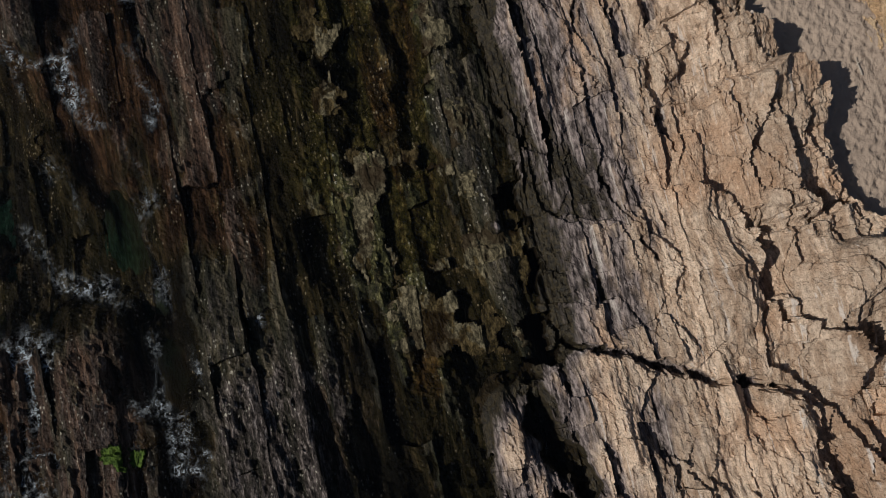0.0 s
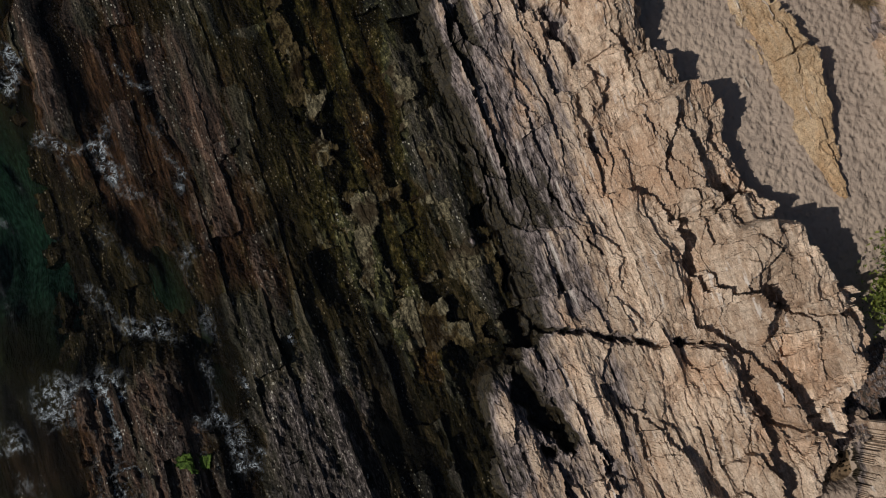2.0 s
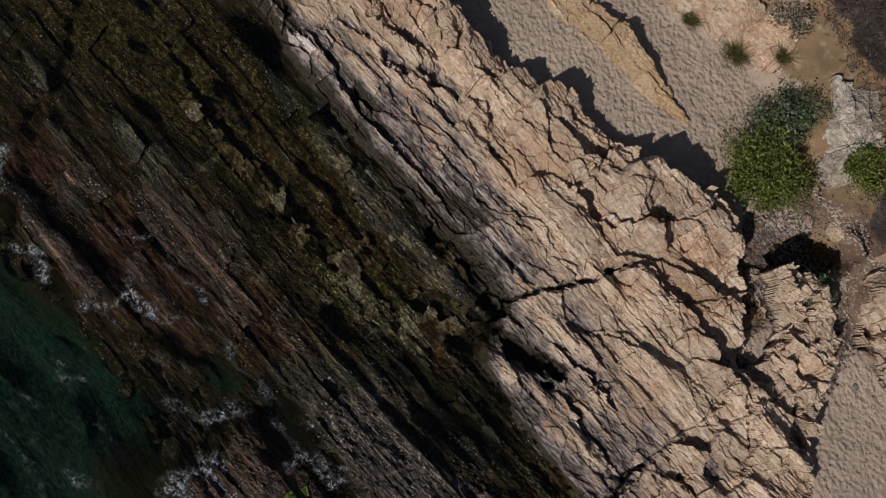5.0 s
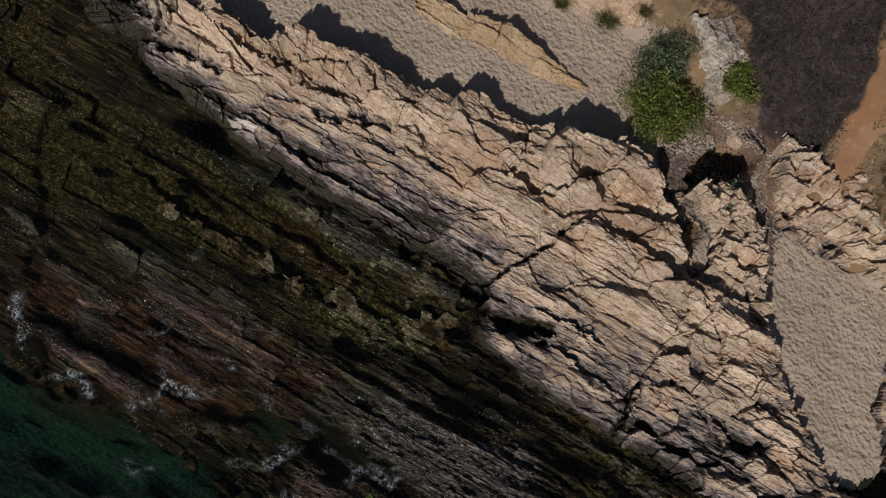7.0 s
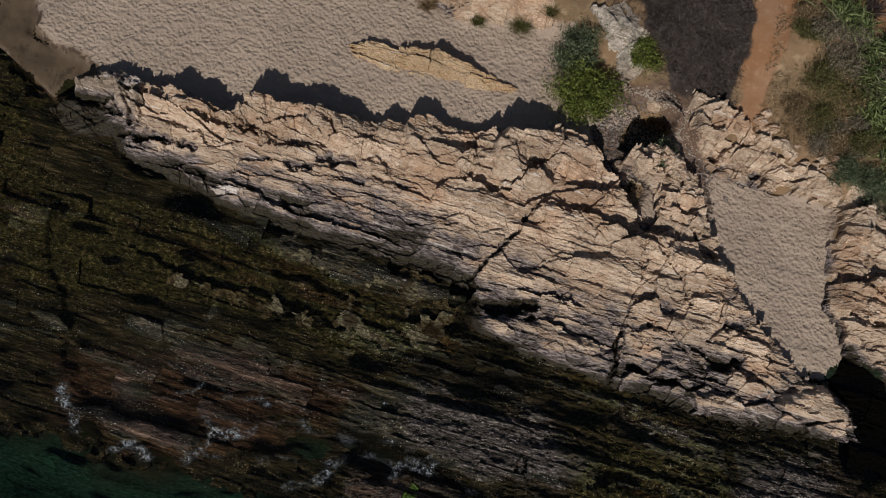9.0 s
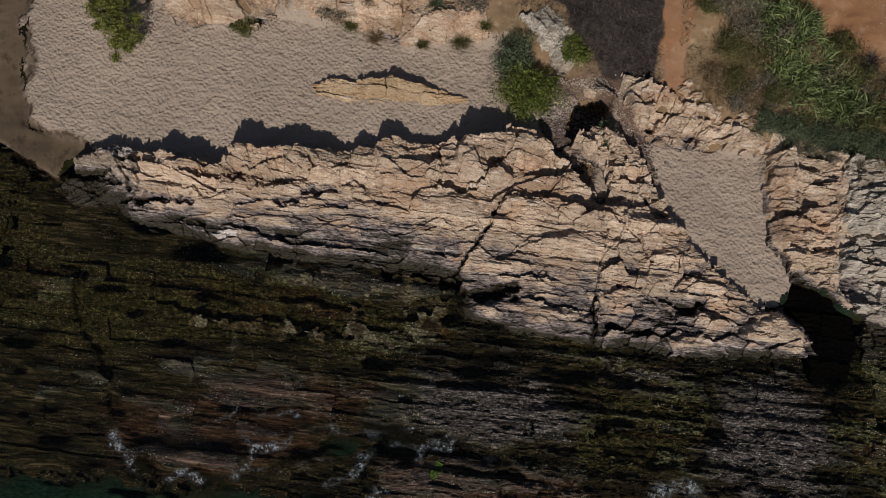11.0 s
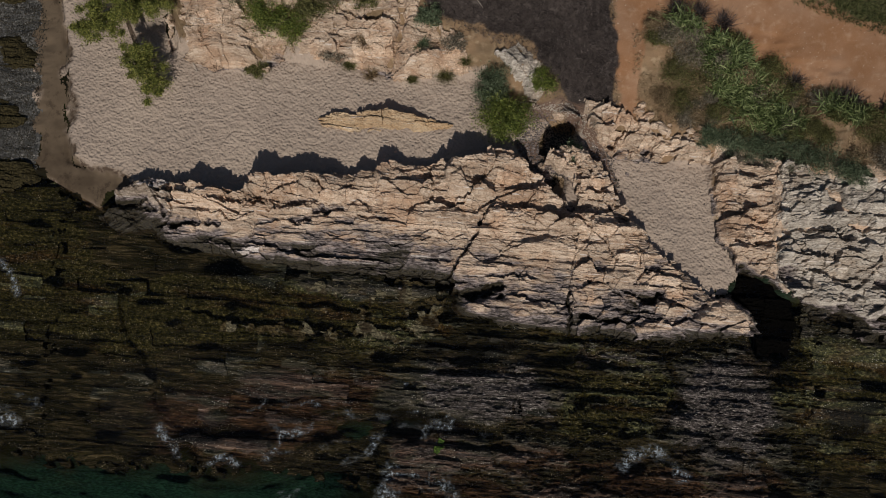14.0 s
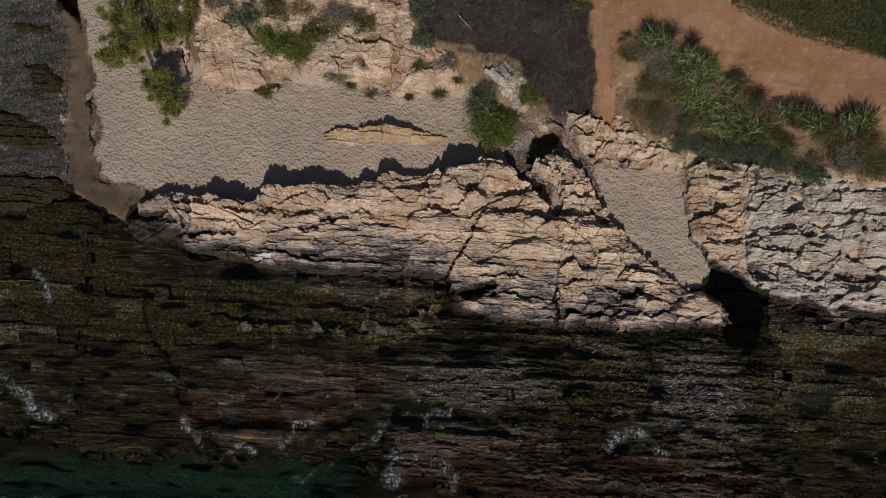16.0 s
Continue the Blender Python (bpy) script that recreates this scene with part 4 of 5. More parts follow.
WHITE_BED = [(-14.3, 4.8), (-13.2, 5.05), (-12.0, 4.95), (-10.5, 4.75), (-10.3, 4.5), (-11.8, 4.6), (-13.0, 4.55), (-14.1, 4.55)]
white_bed = tagged(thing("rock_ledge"), "narrow white rock ledge low on the ridge", "rock")
bedded(white_bed, WHITE_BED, lambda x, y: ridge_top(x, y) + 0.06, ROCK_WHITE, 230, (0.3, 0.5), (1.2, 2.0), res=0.025, rough=0.03, jag=0.08, angular=0.5)
WHITE_TIP = [(-20.7, 8.9), (-20.2, 9.4), (-19.2, 9.4), (-18.7, 9.1), (-19.6, 8.8)]
white_tip = tagged(thing("rock_ledge"), "white weathered rock ledge at the ridge's end", "rock")
bedded(white_tip, WHITE_TIP, lambda x, y: ridge_top(x, y) + 0.08, ROCK_WHITE, 240, (0.3, 0.5), (0.8, 1.4), res=0.03, rough=0.04, jag=0.05)


# ---- rocks round the gully, behind the beach and on it ----
def mound(outline, base, height, soft, seed, lean=0.0):
    def top(x, y):
        d = inside(x, y, outline)
        return base + height * step(-0.15, soft, d) + lean * (y - outline[0][1]) + 0.15 * height * chunks(x * 1.2, y * 1.8, seed) + 0.08 * fbm(x, y, seed + 3, 3)
    return top


OUTCROP = [(-9.0, 13.9), (-7.9, 14.35), (-6.2, 14.3), (-4.6, 14.5), (-1.9, 14.15), (0.5, 13.65), (-0.7, 13.35), (-2.4, 13.0), (-4.0, 12.95), (-7.0, 13.15), (-8.7, 13.4)]


def outcrop_top(x, y):
    crest = np.interp(x, [-9, -8.4, -6.5, -5.2, -4.4, -2.6, -0.9, 0.6], [0.25, 0.55, 0.5, 0.75, 1.05, 0.75, 0.25, 0.12])
    back = np.interp(x, [-9, -7.9, -4.6, -1.9, 0.5], [13.95, 14.4, 14.55, 14.2, 13.7])
    return -0.08 + crest * step(1.5, 0.05, back - y) + 0.05 * fbm(x * 2, y * 2, 91, 3) + 0.07 * chunks(x * 1.2, y * 2.2, 92) - cut(x, y, [([(-4.7, 13.0), (-4.5, 13.8), (-4.6, 14.6)], 0.09, 0.3), ([(-6.0, 13.3), (-4.7, 13.5)], 0.06, 0.15)])


outcrop = tagged(thing("rock_outcrop"), "low ochre rock outcrop half buried in the sand", "rock")
bedded(outcrop, OUTCROP, outcrop_top, ROCK_OCHRE, 303, (0.5, 0.9), (1.8, 4.0), res=0.03, rough=0.045, loose=0.02, jag=0.06)

GULLY_ROCKS = [(6.4, 11.0), (6.7, 11.8), (7.9, 12.0), (9.2, 11.7), (10.0, 10.6), (10.4, 9.3), (11.2, 8.4), (10.0, 8.2), (8.6, 9.0), (8.0, 9.9)]
gully_rock = tagged(thing("rock_outcrop"), "jumbled pale boulders with deep hollows at the gully head", "rock")
bedded(gully_rock, GULLY_ROCKS, lambda x, y: 0.75 + 0.35 * step(0.0, 0.4, inside(x, y, GULLY_ROCKS)) + 0.28 * (y - 10.2) + 0.32 * facets(x * 0.9, y * 1.0, 404, 0.2) + 0.12 * facets(x * 2.0 + y, y * 2.2, 408) - cut(x, y, [([(8.0, 10.9), (9.2, 10.2), (9.9, 9.2)], 0.2, 0.7)]),
       ROCK, 404, (0.5, 1.0), (0.8, 1.6), loose=0.14, dip=0.3, deep=1.2)
north_rock = tagged(thing("rock_outcrop"), "weathered cream rock ledges under the dirt track", "rock")
bedded(north_rock, NORTH_ROCKS, lambda x, y: np.maximum(land_height(x, y), 0.2) + 0.25 + 0.3 * facets(x * 0.9, y * 1.1, 411, 0.2) + 0.1 * facets(x * 2.2, y * 2.6, 414) - cut(x, y, [([(10.7, 12.4), (11.4, 13.2)], 0.2, 0.6), ([(13.0, 12.0), (14.2, 12.4)], 0.2, 0.5)]),
       ROCK, 405, (0.4, 0.8), (0.7, 1.6), loose=0.1, deep=1.0, strike=-12)
CAVE_ROCK = [(15.6, 0.9), (16.4, 1.7), (17.6, 2.4), (18.6, 2.5), (20.0, 1.6), (20.3, 0.3), (18.2, 0.0), (16.0, 0.2)]

cliff_west = tagged(thing("rock_cliff"), "crumbling cream cliff with shrubs behind the beach", "cliff")


def west_top(x, y):
    d = inside(x, y, CLIFF_WEST)
    return np.maximum(land_height(x, y), 0.1) + 0.12 + 0.22 * facets(x * 0.5, y * 0.7, 421, 0.2) + 0.12 * facets(x * 1.3, y * 1.7, 424, 0.3) - cut(x, y, [
        ([(-18.4, 25), (-18.9, 21), (-18.7, 18.4)], 0.42, 1.7), ([(-4.0, 17.6), (-3.3, 19.5), (-3.4, 23)], 0.2, 0.4), ([(-14.8, 18.5), (-13.2, 18.2)], 0.15, 0.3)])


bedded(cliff_west, CLIFF_WEST, west_top, ROCK, 406, (0.5, 1.2), (1.2, 3.0), res=0.06, rough=0.04, loose=0.06, dip=-0.1, deep=0.9)

cliff_east = tagged(thing("rock_cliff"), "sloping cliff of thin ochre and cream rock beds", "cliff")
cliff_grey = tagged(thing("rock_cliff"), "blocky grey bedded cliff above the inlet", "cliff")
EAST_SEAMS = [([(21.5, 10.2), (21.3, 7.5), (21.5, 2.6)], 0.14, 0.55), ([(21.6, 6.6), (24.0, 6.9), (25.6, 6.2)], 0.25, 0.5), ([(17.4, 7.9), (18.6, 7.7), (20.4, 7.3)], 0.16, 0.4),
              ([(23.2, 4.1), (27.0, 3.5), (33.0, 3.0)], 0.2, 0.5), ([(24.4, 9.0), (25.2, 7.6), (26.6, 6.8)], 0.3, 0.6), ([(28.5, 7.0), (28.9, 4.5)], 0.18, 0.45),
              ([(19.0, 5.9), (21.0, 5.6)], 0.1, 0.3), ([(30.8, 7.2), (31.2, 4.0)], 0.15, 0.4)]


def cliff_east_top(x, y):
    z = np.maximum(land_height(x, y), -0.5) + 0.15 + 0.30 * facets(x * 0.4 + y * 0.2, y * 0.6 - 0.15 * x, 431, 0.3) + 0.16 * facets(x * 0.9 - y * 0.4, y * 1.3 + 0.4 * x, 434, 0.4) + 0.05 * facets(x * 2.2, y * 3.6, 437, 0.2) + 0.10 * cuestas(x, y * 1.6, 439, 0.55)
    return z - cut(x, y, EAST_SEAMS)


bedded(cliff_east, CLIFF_EAST, cliff_east_top, ROCK, 407, (0.4, 1.0), (1.2, 3.4), res=0.045, rough=0.04, loose=0.04, deep=0.9, strike=-4, dip=0.08)
bedded(cliff_grey, CLIFF_GREY, cliff_east_top, ROCK_GREY, 417, (0.5, 1.2), (0.9, 2.6), res=0.05, rough=0.045, loose=0.08, deep=0.9, strike=-5, dip=0.1)

# ---- the reef: dark wet beds at the water's level ----
def reef_top(x, y):
    u, v = x - 0.05 * y, y + 0.05 * x
    hard = 1 - 0.75 * np.maximum(step(1.0, -8.0, x + 2 * fbm(x * 0.3, y * 0.5, 518, 2)), step(21.5, 24.0, x))
    z = -0.66 + (0.09 + 0.07 * hard) * fbm(u * 0.14, v * 0.55, 501, 4) + hard * (0.10 * chunks(u * 0.22, v * 1.1, 505) + 0.08 * chunks(u * 0.7, v * 2.2, 508) + 0.06 * chunks(u * 1.9, v * 3.6, 515)) + (0.05 + 0.22 * hard) * (cuestas(u, v * 1.1, 522) - 0.25) + 0.08 * hard * cuestas(u * 1.5, v * 3.0, 526, 0.5)
    for cx, cy, rx, ry, lift in REEF_RISES:
        z = z + lift * np.exp(-(((u - cx) / rx) ** 2 + ((v - cy - 0.05 * cx) / ry) ** 2) ** 2)
    for way, half in REEF_CHANNELS:
        z = z - (0.7 if half > 0.6 else 0.28) * step(1.6, 0.4, line_distance(x + 0.3 * fbm(x, y, 511, 3), y + 0.3 * fbm(x, y, 512, 3), way) / half)
    return z - 1.0 * step(-1.0, 0.8, inside(x, y, DEEP) + 0.8 * fbm(x * 0.6, y * 0.6, 64, 3)) - 1.2 * step(-0.3, 0.4, inside(x, y, CAVE))


REEF_RISES = [(2.4, -3.8, 5.6, 1.7, 0.30), (18.4, -5.5, 3.2, 4.2, 0.40), (-0.6, -8.3, 3.0, 1.1, 0.25), (-14.2, -8.0, 3.6, 0.7, 0.35), (-8.0, -3.6, 5.0, 0.8, 0.15), (-8.0, 2.6, 9.0, 0.6, 0.22),
              (4.0, -0.6, 5.0, 0.6, 0.1), (13.0, -2.2, 3.5, 0.9, 0.15), (26.0, -0.8, 4.0, 0.8, 0.3), (26.5, -4.4, 4.5, 4.0, 0.14), (9.0, -10.6, 4.0, 1.2, 0.2), (17.0, -11.2, 4.0, 0.9, 0.2)]
REEF_CHANNELS = [([(-16.5, 0.6), (-12, 0.2), (-6.5, -0.2), (-3.0, -0.9)], 0.22), ([(-22, 1.8), (-21, -1.0), (-19, -4.0), (-17.5, -6.8)], 0.25), ([(-17.0, -7.0), (-13.0, -6.9), (-9.5, -7.0)], 0.4),
                 ([(-4.5, -6.3), (-1.0, -6.1), (2.6, -6.6), (4.0, -8.0)], 0.5), ([(9.0, -1.0), (8.8, -5.0), (8.6, -9.0)], 0.3), ([(14.5, -1.5), (15.0, -4.5), (13.8, -6.5)], 0.3),
                 ([(15.0, -7.8), (17.0, -7.0), (20.5, -8.2), (21.8, -9.8)], 0.4), ([(21.0, 2.5), (21.8, 0.5), (22.5, -2.0)], 0.9), ([(-9.5, 1.6), (-5.6, 1.3)], 0.35), ([(-1.6, 0.9), (1.6, 1.9), (4.5, 1.3)], 0.5)]
WEEDY = [[(-32.9, 11.1), (-27.3, 9.9), (-24.1, 7.4), (-23.8, 3.6), (-19.5, 0.4), (-25.0, -1.2), (-31.5, -1.3), (-36, 0)], [(-22.6, 3.2), (-15.6, 3.3), (-10.7, 2.7), (-5.8, 1.1), (-0.2, 0.5), (0.2, -0.6), (-5.0, -1.7), (-13.4, -1.4), (-21.4, -2.4), (-24.4, -1.0)],
         [(6.9, -0.4), (12.5, -0.9), (14.4, -2.5), (14.2, -6.3), (8.8, -7.1), (7.7, -4.9), (8.5, -2.5)], [(23.1, -0.5), (31, -0.8), (36, -2), (36, -8), (23.8, -8.0), (22.1, -4.4)]]
RUSTY = [[(-19.5, -5.5), (-15.2, -4.7), (-9.7, -2.7), (-3.3, -3.6), (-5.0, -5.8), (-8.7, -8.1), (-14.1, -9.3), (-18.9, -8.2)], [(-3.7, -7.3), (1.4, -6.5), (4.5, -8.7), (4.5, -11.7), (-3.2, -11.8)], [(-33, 3), (-28, 2), (-28, 0), (-33, 1)], [(4.0, -7.4), (9.0, -7.8), (15.0, -8.6), (22.0, -8.8), (22.0, -12.5), (4.0, -12.5)]]
BARE = [[(-1.0, -2.2), (6.1, -2.2), (7.7, -5.6), (3.0, -6.1), (-1.0, -4.9)], [(14.7, -3.3), (17.9, -1.3), (21.5, -0.9), (21.0, -8.5), (15.3, -8.2)], [(9.0, -1.0), (14.0, -1.2), (13.5, -2.4), (9.2, -2.6)]]
# reef patches where the dark of hollows is painted on
PAINTED_DARKS = [[(-18.7, -7.9), (-15.9, -6.6), (-10.2, -6.9), (-14.0, -7.9), (-17.7, -8.2)], [(-17.2, -2.6), (-13.3, -1.5), (-8.1, -0.9), (-7.9, -1.4), (-13.1, -2.1)], [(0.2, 2.9), (1.6, 3.4), (2.9, 2.8), (1.3, 2.1)], [(-15.3, 3.2), (-12.9, 3.3), (-10.3, 2.7), (-9.4, 1.9), (-11.6, 2.0), (-14.4, 2.4)],
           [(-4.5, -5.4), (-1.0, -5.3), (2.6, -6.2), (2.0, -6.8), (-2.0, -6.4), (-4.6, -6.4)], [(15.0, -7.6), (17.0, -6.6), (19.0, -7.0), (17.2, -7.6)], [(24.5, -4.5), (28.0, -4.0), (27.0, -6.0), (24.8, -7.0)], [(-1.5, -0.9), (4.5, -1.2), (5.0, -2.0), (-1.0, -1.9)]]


def reef_masks(x, y):
    """What covers the reef at each place, and where dark is painted on."""
    px, py = x + 0.9 * fbm(x * 0.5, y * 0.9, 541, 4), y + 0.4 * fbm(x * 0.5, y * 1.3, 542, 4)

    def zone(outlines, soft):
        best = np.zeros(np.shape(x))
        for edge_ in outlines:
            best = np.maximum(best, step(-soft, soft, inside(px, py, edge_)))
        return best
    return {"weedy": zone(WEEDY, 0.9), "rusty": zone(RUSTY, 0.7), "bare": zone(BARE, 0.6), "painted_dark": zone(PAINTED_DARKS, 0.3)}


for seed, (xa, xb, words) in enumerate([(-26.0, -9.0, "flat brown reef of weed-covered beds awash in the sea"), (-9.0, 5.0, "dark ribbed reef below the rock ridge, half awash"),
                                        (5.0, 23.8, "black and grey reef ledges with foam about them"),
                                        (-36.0, -26.0, "low weed-covered rocks off the west end of the beach"), (23.8, 36.0, "drowned olive-brown reef below the grey cliff")]):
    reef = tagged(thing("rock_reef"), words, "reef")
    if xa < -30:
        edge = [(xa, 9.5), (xa, -7.0), (xb, -9.0), (xb, 8.4), (-28.0, 10.2)]
    elif xa > 20:
        edge = [(xa, 0.8), (xa, -12.0), (xb, -12.0), (xb, -0.6)]
    else:
        xa, xb = xa - 0.5, xb + 0.5
        edge = [(xa, -12.5 if xa > 0 else -9.5), (xb, -12.5 if xb > 0 else -9.8), (xb, 4.4 if xb < 0 else 1.6)] + ([(-20.0, 5.9), (-23.0, 7.4), (xa, 8.0)] if xa < -20 else [(xa, 4.4)])
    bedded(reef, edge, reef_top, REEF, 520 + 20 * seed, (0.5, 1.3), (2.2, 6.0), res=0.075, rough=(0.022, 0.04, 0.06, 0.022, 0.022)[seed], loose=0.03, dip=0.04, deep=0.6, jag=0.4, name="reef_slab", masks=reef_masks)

# weed mats on the reef flat
MATS = [([(-6.2, -0.6), (-5.9, 1.2), (-5.2, 1.7), (-4.7, 1.8), (-5.1, 0.4), (-4.4, -0.2), (-3.1, -0.1), (-1.1, 1.1), (-1.3, 2.3), (-0.1, 2.1), (-0.2, 0.6), (-1.0, -0.5), (-3.6, -1.5), (-5.2, -1.3)], "torn mat of pale olive weed on the reef flat"),
        ([(-2.9, 1.3), (-3.3, 2.3), (-2.3, 3.2), (-1.7, 2.9), (-1.9, 1.8), (-2.4, 1.0)], "pale lobe of brown weed on the reef flat"),
        ([(-9.6, 2.2), (-7.0, 2.1), (-4.2, 2.0), (-4.4, 2.4), (-7.0, 2.6), (-9.4, 2.6)], "golden strip of weed along a rock bed"),
        ([(-15.0, -0.5), (-11.0, -0.8), (-7.0, -1.0), (-7.2, -0.4), (-11.0, -0.1), (-15.0, 0.2)], "olive strip of weed along a rock bed")]
green_weed = tagged(thing("weed_mat"), "small patch of bright green weed on a reef ledge", "seaweed", "weed mats")
bedded(green_weed, [(-0.9, -7.9), (-0.3, -7.1), (0.2, -7.3), (-0.2, -8.0)], lambda x, y: np.maximum(reef_top(x, y), -0.5) + 0.06, GREENWEED, 690, (0.6, 0.9), (0.8, 1.2), res=0.05, rough=0.03, deep=0.3, jag=0.2, angular=0.0, name="weed")
# sheet added over the inlet; its colour carries the dark of the hole
pool = tagged(thing("inlet_dark_sheet"), "near-black sheet over the sea inlet, its dark painted on", "pool")
bedded(pool, CAVE, lambda x, y: -0.50 + 0.04 * fbm(x, y, 691, 3), INLET_DARK, 692, (0.8, 1.4), (1.2, 2.4), res=0.08, rough=0.05, deep=0.5, jag=0.2, angular=0.3, name="weed")
for k, (edge, words) in enumerate(MATS):
    mat_ = tagged(thing("weed_mat"), words, "seaweed", "weed mats")
    bedded(mat_, edge, lambda x, y: np.maximum(reef_top(x, y), -0.60) + 0.05 + 0.03 * fbm(x * 0.8, y * 0.8, 702, 3), TURF, 700 + 15 * k, (0.8, 1.6), (1.5, 3.0), res=0.05, rough=0.02, loose=0.005, dip=0.02, deep=0.3, jag=0.45, angular=0.35, name="weed")

# dark rocks in the shingle to the west
def lump(name, x, y, rx, ry, h, mat, seed, turn=0.0, n=26, label="", category="rock", base=None):
    """One weathered boulder, flat below."""
    a, b = np.meshgrid(np.linspace(0, 2 * math.pi, n, endpoint=False), np.linspace(0.06, 1.0, n // 2))
    r = 1 + 0.22 * fbm(np.cos(a) * 1.3 + seed, np.sin(a) * 1.3 + b * 1.5, seed, 3) + 0.14 * chunks(np.cos(a) * 1.6 + seed, np.sin(a) * 1.6 + 1.5 * b, seed + 1)
    px, py = rx * b**0.7 * r * np.cos(a), ry * b**0.7 * r * np.sin(a)
    pz = h * (1 - b**2.2) * (1 + 0.25 * fbm(px * 1.5, py * 3, seed + 2, 3)) + 0.25 * h * chunks(px * 1.2 / rx + seed, py * 1.6 / ry, seed + 4)
    pz[-1] = -0.25
    c, s = math.cos(radians(turn)), math.sin(radians(turn))
    ground = float(land_height(np.array([[x]]), np.array([[y]]))[0, 0]) if base is None else base
    verts = np.stack([x + c * px - s * py, y + s * px + c * py, ground + pz], -1).reshape(-1, 3)
    i = np.arange(a.size).reshape(a.shape)
    j = np.roll(i, -1, 1)
    quads_ = np.stack([i[:-1], i[1:], j[1:], j[:-1]], -1).reshape(-1, 4)
    cap = len(verts)
    verts = np.concatenate([verts, [(x, y, ground + h)]])
    lid = np.stack([np.full(n, cap), i[0], j[0], np.full(n, cap)], -1)[:, :3]
    faces = [tuple(q) for q in quads_] + [tuple(t) for t in lid]
    me = bpy.data.meshes.new(name)
    me.from_pydata(verts.tolist(), [], [[int(k) for k in f] for f in faces])
    me.materials.append(mat)
    ob = new(name, me)
    return tagged(ob, label, category) if label else ob


SHORE_ROCKS = [[(-32.8, 19.9), (-30.6, 20.1), (-28.8, 18.5), (-29.1, 17.2), (-31.6, 17.2)], [(-34.5, 16.6), (-33.2, 16.3), (-30.6, 15.4), (-28.7, 13.7), (-30.3, 12.8), (-34.0, 13.2)], [(-33.6, 23.5), (-30.5, 23.3), (-30.0, 22.4), (-32.5, 21.7), (-34.0, 22.0)],
               [(-35.0, 11.1), (-32.0, 11.6), (-28.9, 11.1), (-27.9, 9.2), (-31.0, 8.2), (-35.0, 7.8)]]
for k, edge in enumerate(SHORE_ROCKS):
    shore_rock = tagged(thing("shore_rock"), "low dark weedy rock in the wet shingle", "rock", "rocks in the shingle")
    bedded(shore_rock, edge, mound(edge, -0.62, 0.48, 0.8, 600 + 9 * k), BROWNWEED, 600 + 9 * k, (0.4, 0.9), (1.0, 2.6), res=0.06, rough=0.04, loose=0.03, deep=0.5, jag=0.3, angular=0.6)
tagged(lump("stone", -3.1, 2.4, 0.17, 0.15, 0.16, ROCK, 650, 20, 24, base=max(-0.55, float(reef_top(np.array([[-3.1]]), np.array([[2.4]]))[0, 0])) + 0.07), "small pale rounded stone lying on the weed", "stone")
cave_rock = tagged(thing("rock_outcrop"), "low rounded rock at the mouth of the sea inlet", "rock")
bedded(cave_rock, CAVE_ROCK, mound(CAVE_ROCK, -0.4, 0.95, 0.8, 441), ROCK, 441, (0.5, 0.9), (1.0, 2.0), loose=0.04, deep=0.8)
rng = random.Random(77)
for k in range(26):
    x, y = rng.uniform(4.8, 6.6), rng.uniform(10.2, 12.8)
    r = rng.uniform(0.07, 0.2)
    tagged(lump("stone", x, y, r, r * 0.8, r * 0.7, ROCK, 660 + 3 * k, rng.uniform(0, 180), 14), "fallen stone on gravel beside the ridge", "stone", "fallen stones")
for k in range(30):
    x, y = rng.uniform(11.2, 17.0), rng.uniform(11.6, 14.2)
    r = rng.uniform(0.12, 0.42)
    tagged(lump("boulder", x, y, r * 1.3, r * 0.8, r * 0.6, ROCK, 760 + 3 * k, rng.uniform(-30, 30), 18), "weathered cream boulder on the slope", "boulder", "slope boulders")


# ---- plants ----
def leaf_material(name, dark, mid, light):
    m = Mat(name)
    isl = m.add("ShaderNodeNewGeometry").outputs["Random Per Island"]
    patch = m.noise(m.pos, 1.3, 3, 0.6)
    v = m.math("ADD", m.math("MULTIPLY", isl, 0.65), m.math("MULTIPLY", patch, 0.35))
    c = m.ramp(v, (0.15, dark), (0.5, mid), (0.85, light))
    m.done(c, 0.55, None, 0.3)
    thin = m.add("ShaderNodeBsdfTranslucent")
    m.l.new(c, thin.inputs[0])
    mixed = m.add("ShaderNodeMixShader")
    mixed.inputs[0].default_value = 0.22
    m.l.new(m.b.outputs[0], mixed.inputs[1]), m.l.new(thin.outputs[0], mixed.inputs[2])
    m.l.new(mixed.outputs[0], m.n["Material Output"].inputs[0])
    return m.m


GREEN = leaf_material("green_leaves", (0.035, 0.05, 0.010), (0.11, 0.14, 0.026), (0.24, 0.265, 0.06))
PINE = leaf_material("yellow_green_needles", (0.032, 0.042, 0.010), (0.145, 0.16, 0.034), (0.33, 0.325, 0.09))
DEEPGREEN = leaf_material("dark_leaves", (0.024, 0.038, 0.018), (0.085, 0.115, 0.062), (0.23, 0.27, 0.165))
CANE = leaf_material("cane_leaves", (0.035, 0.055, 0.018), (0.135, 0.175, 0.06), (0.34, 0.385, 0.18))
DRY = leaf_material("dry_grass", (0.08, 0.055, 0.028), (0.22, 0.155, 0.085), (0.44, 0.33, 0.20))
DEAD = leaf_material("dead_twigs", (0.018, 0.014, 0.013), (0.055, 0.044, 0.042), (0.17, 0.14, 0.13))
GREY = leaf_material("grey_scrub", (0.055, 0.048, 0.034), (0.18, 0.152, 0.11), (0.40, 0.35, 0.27))
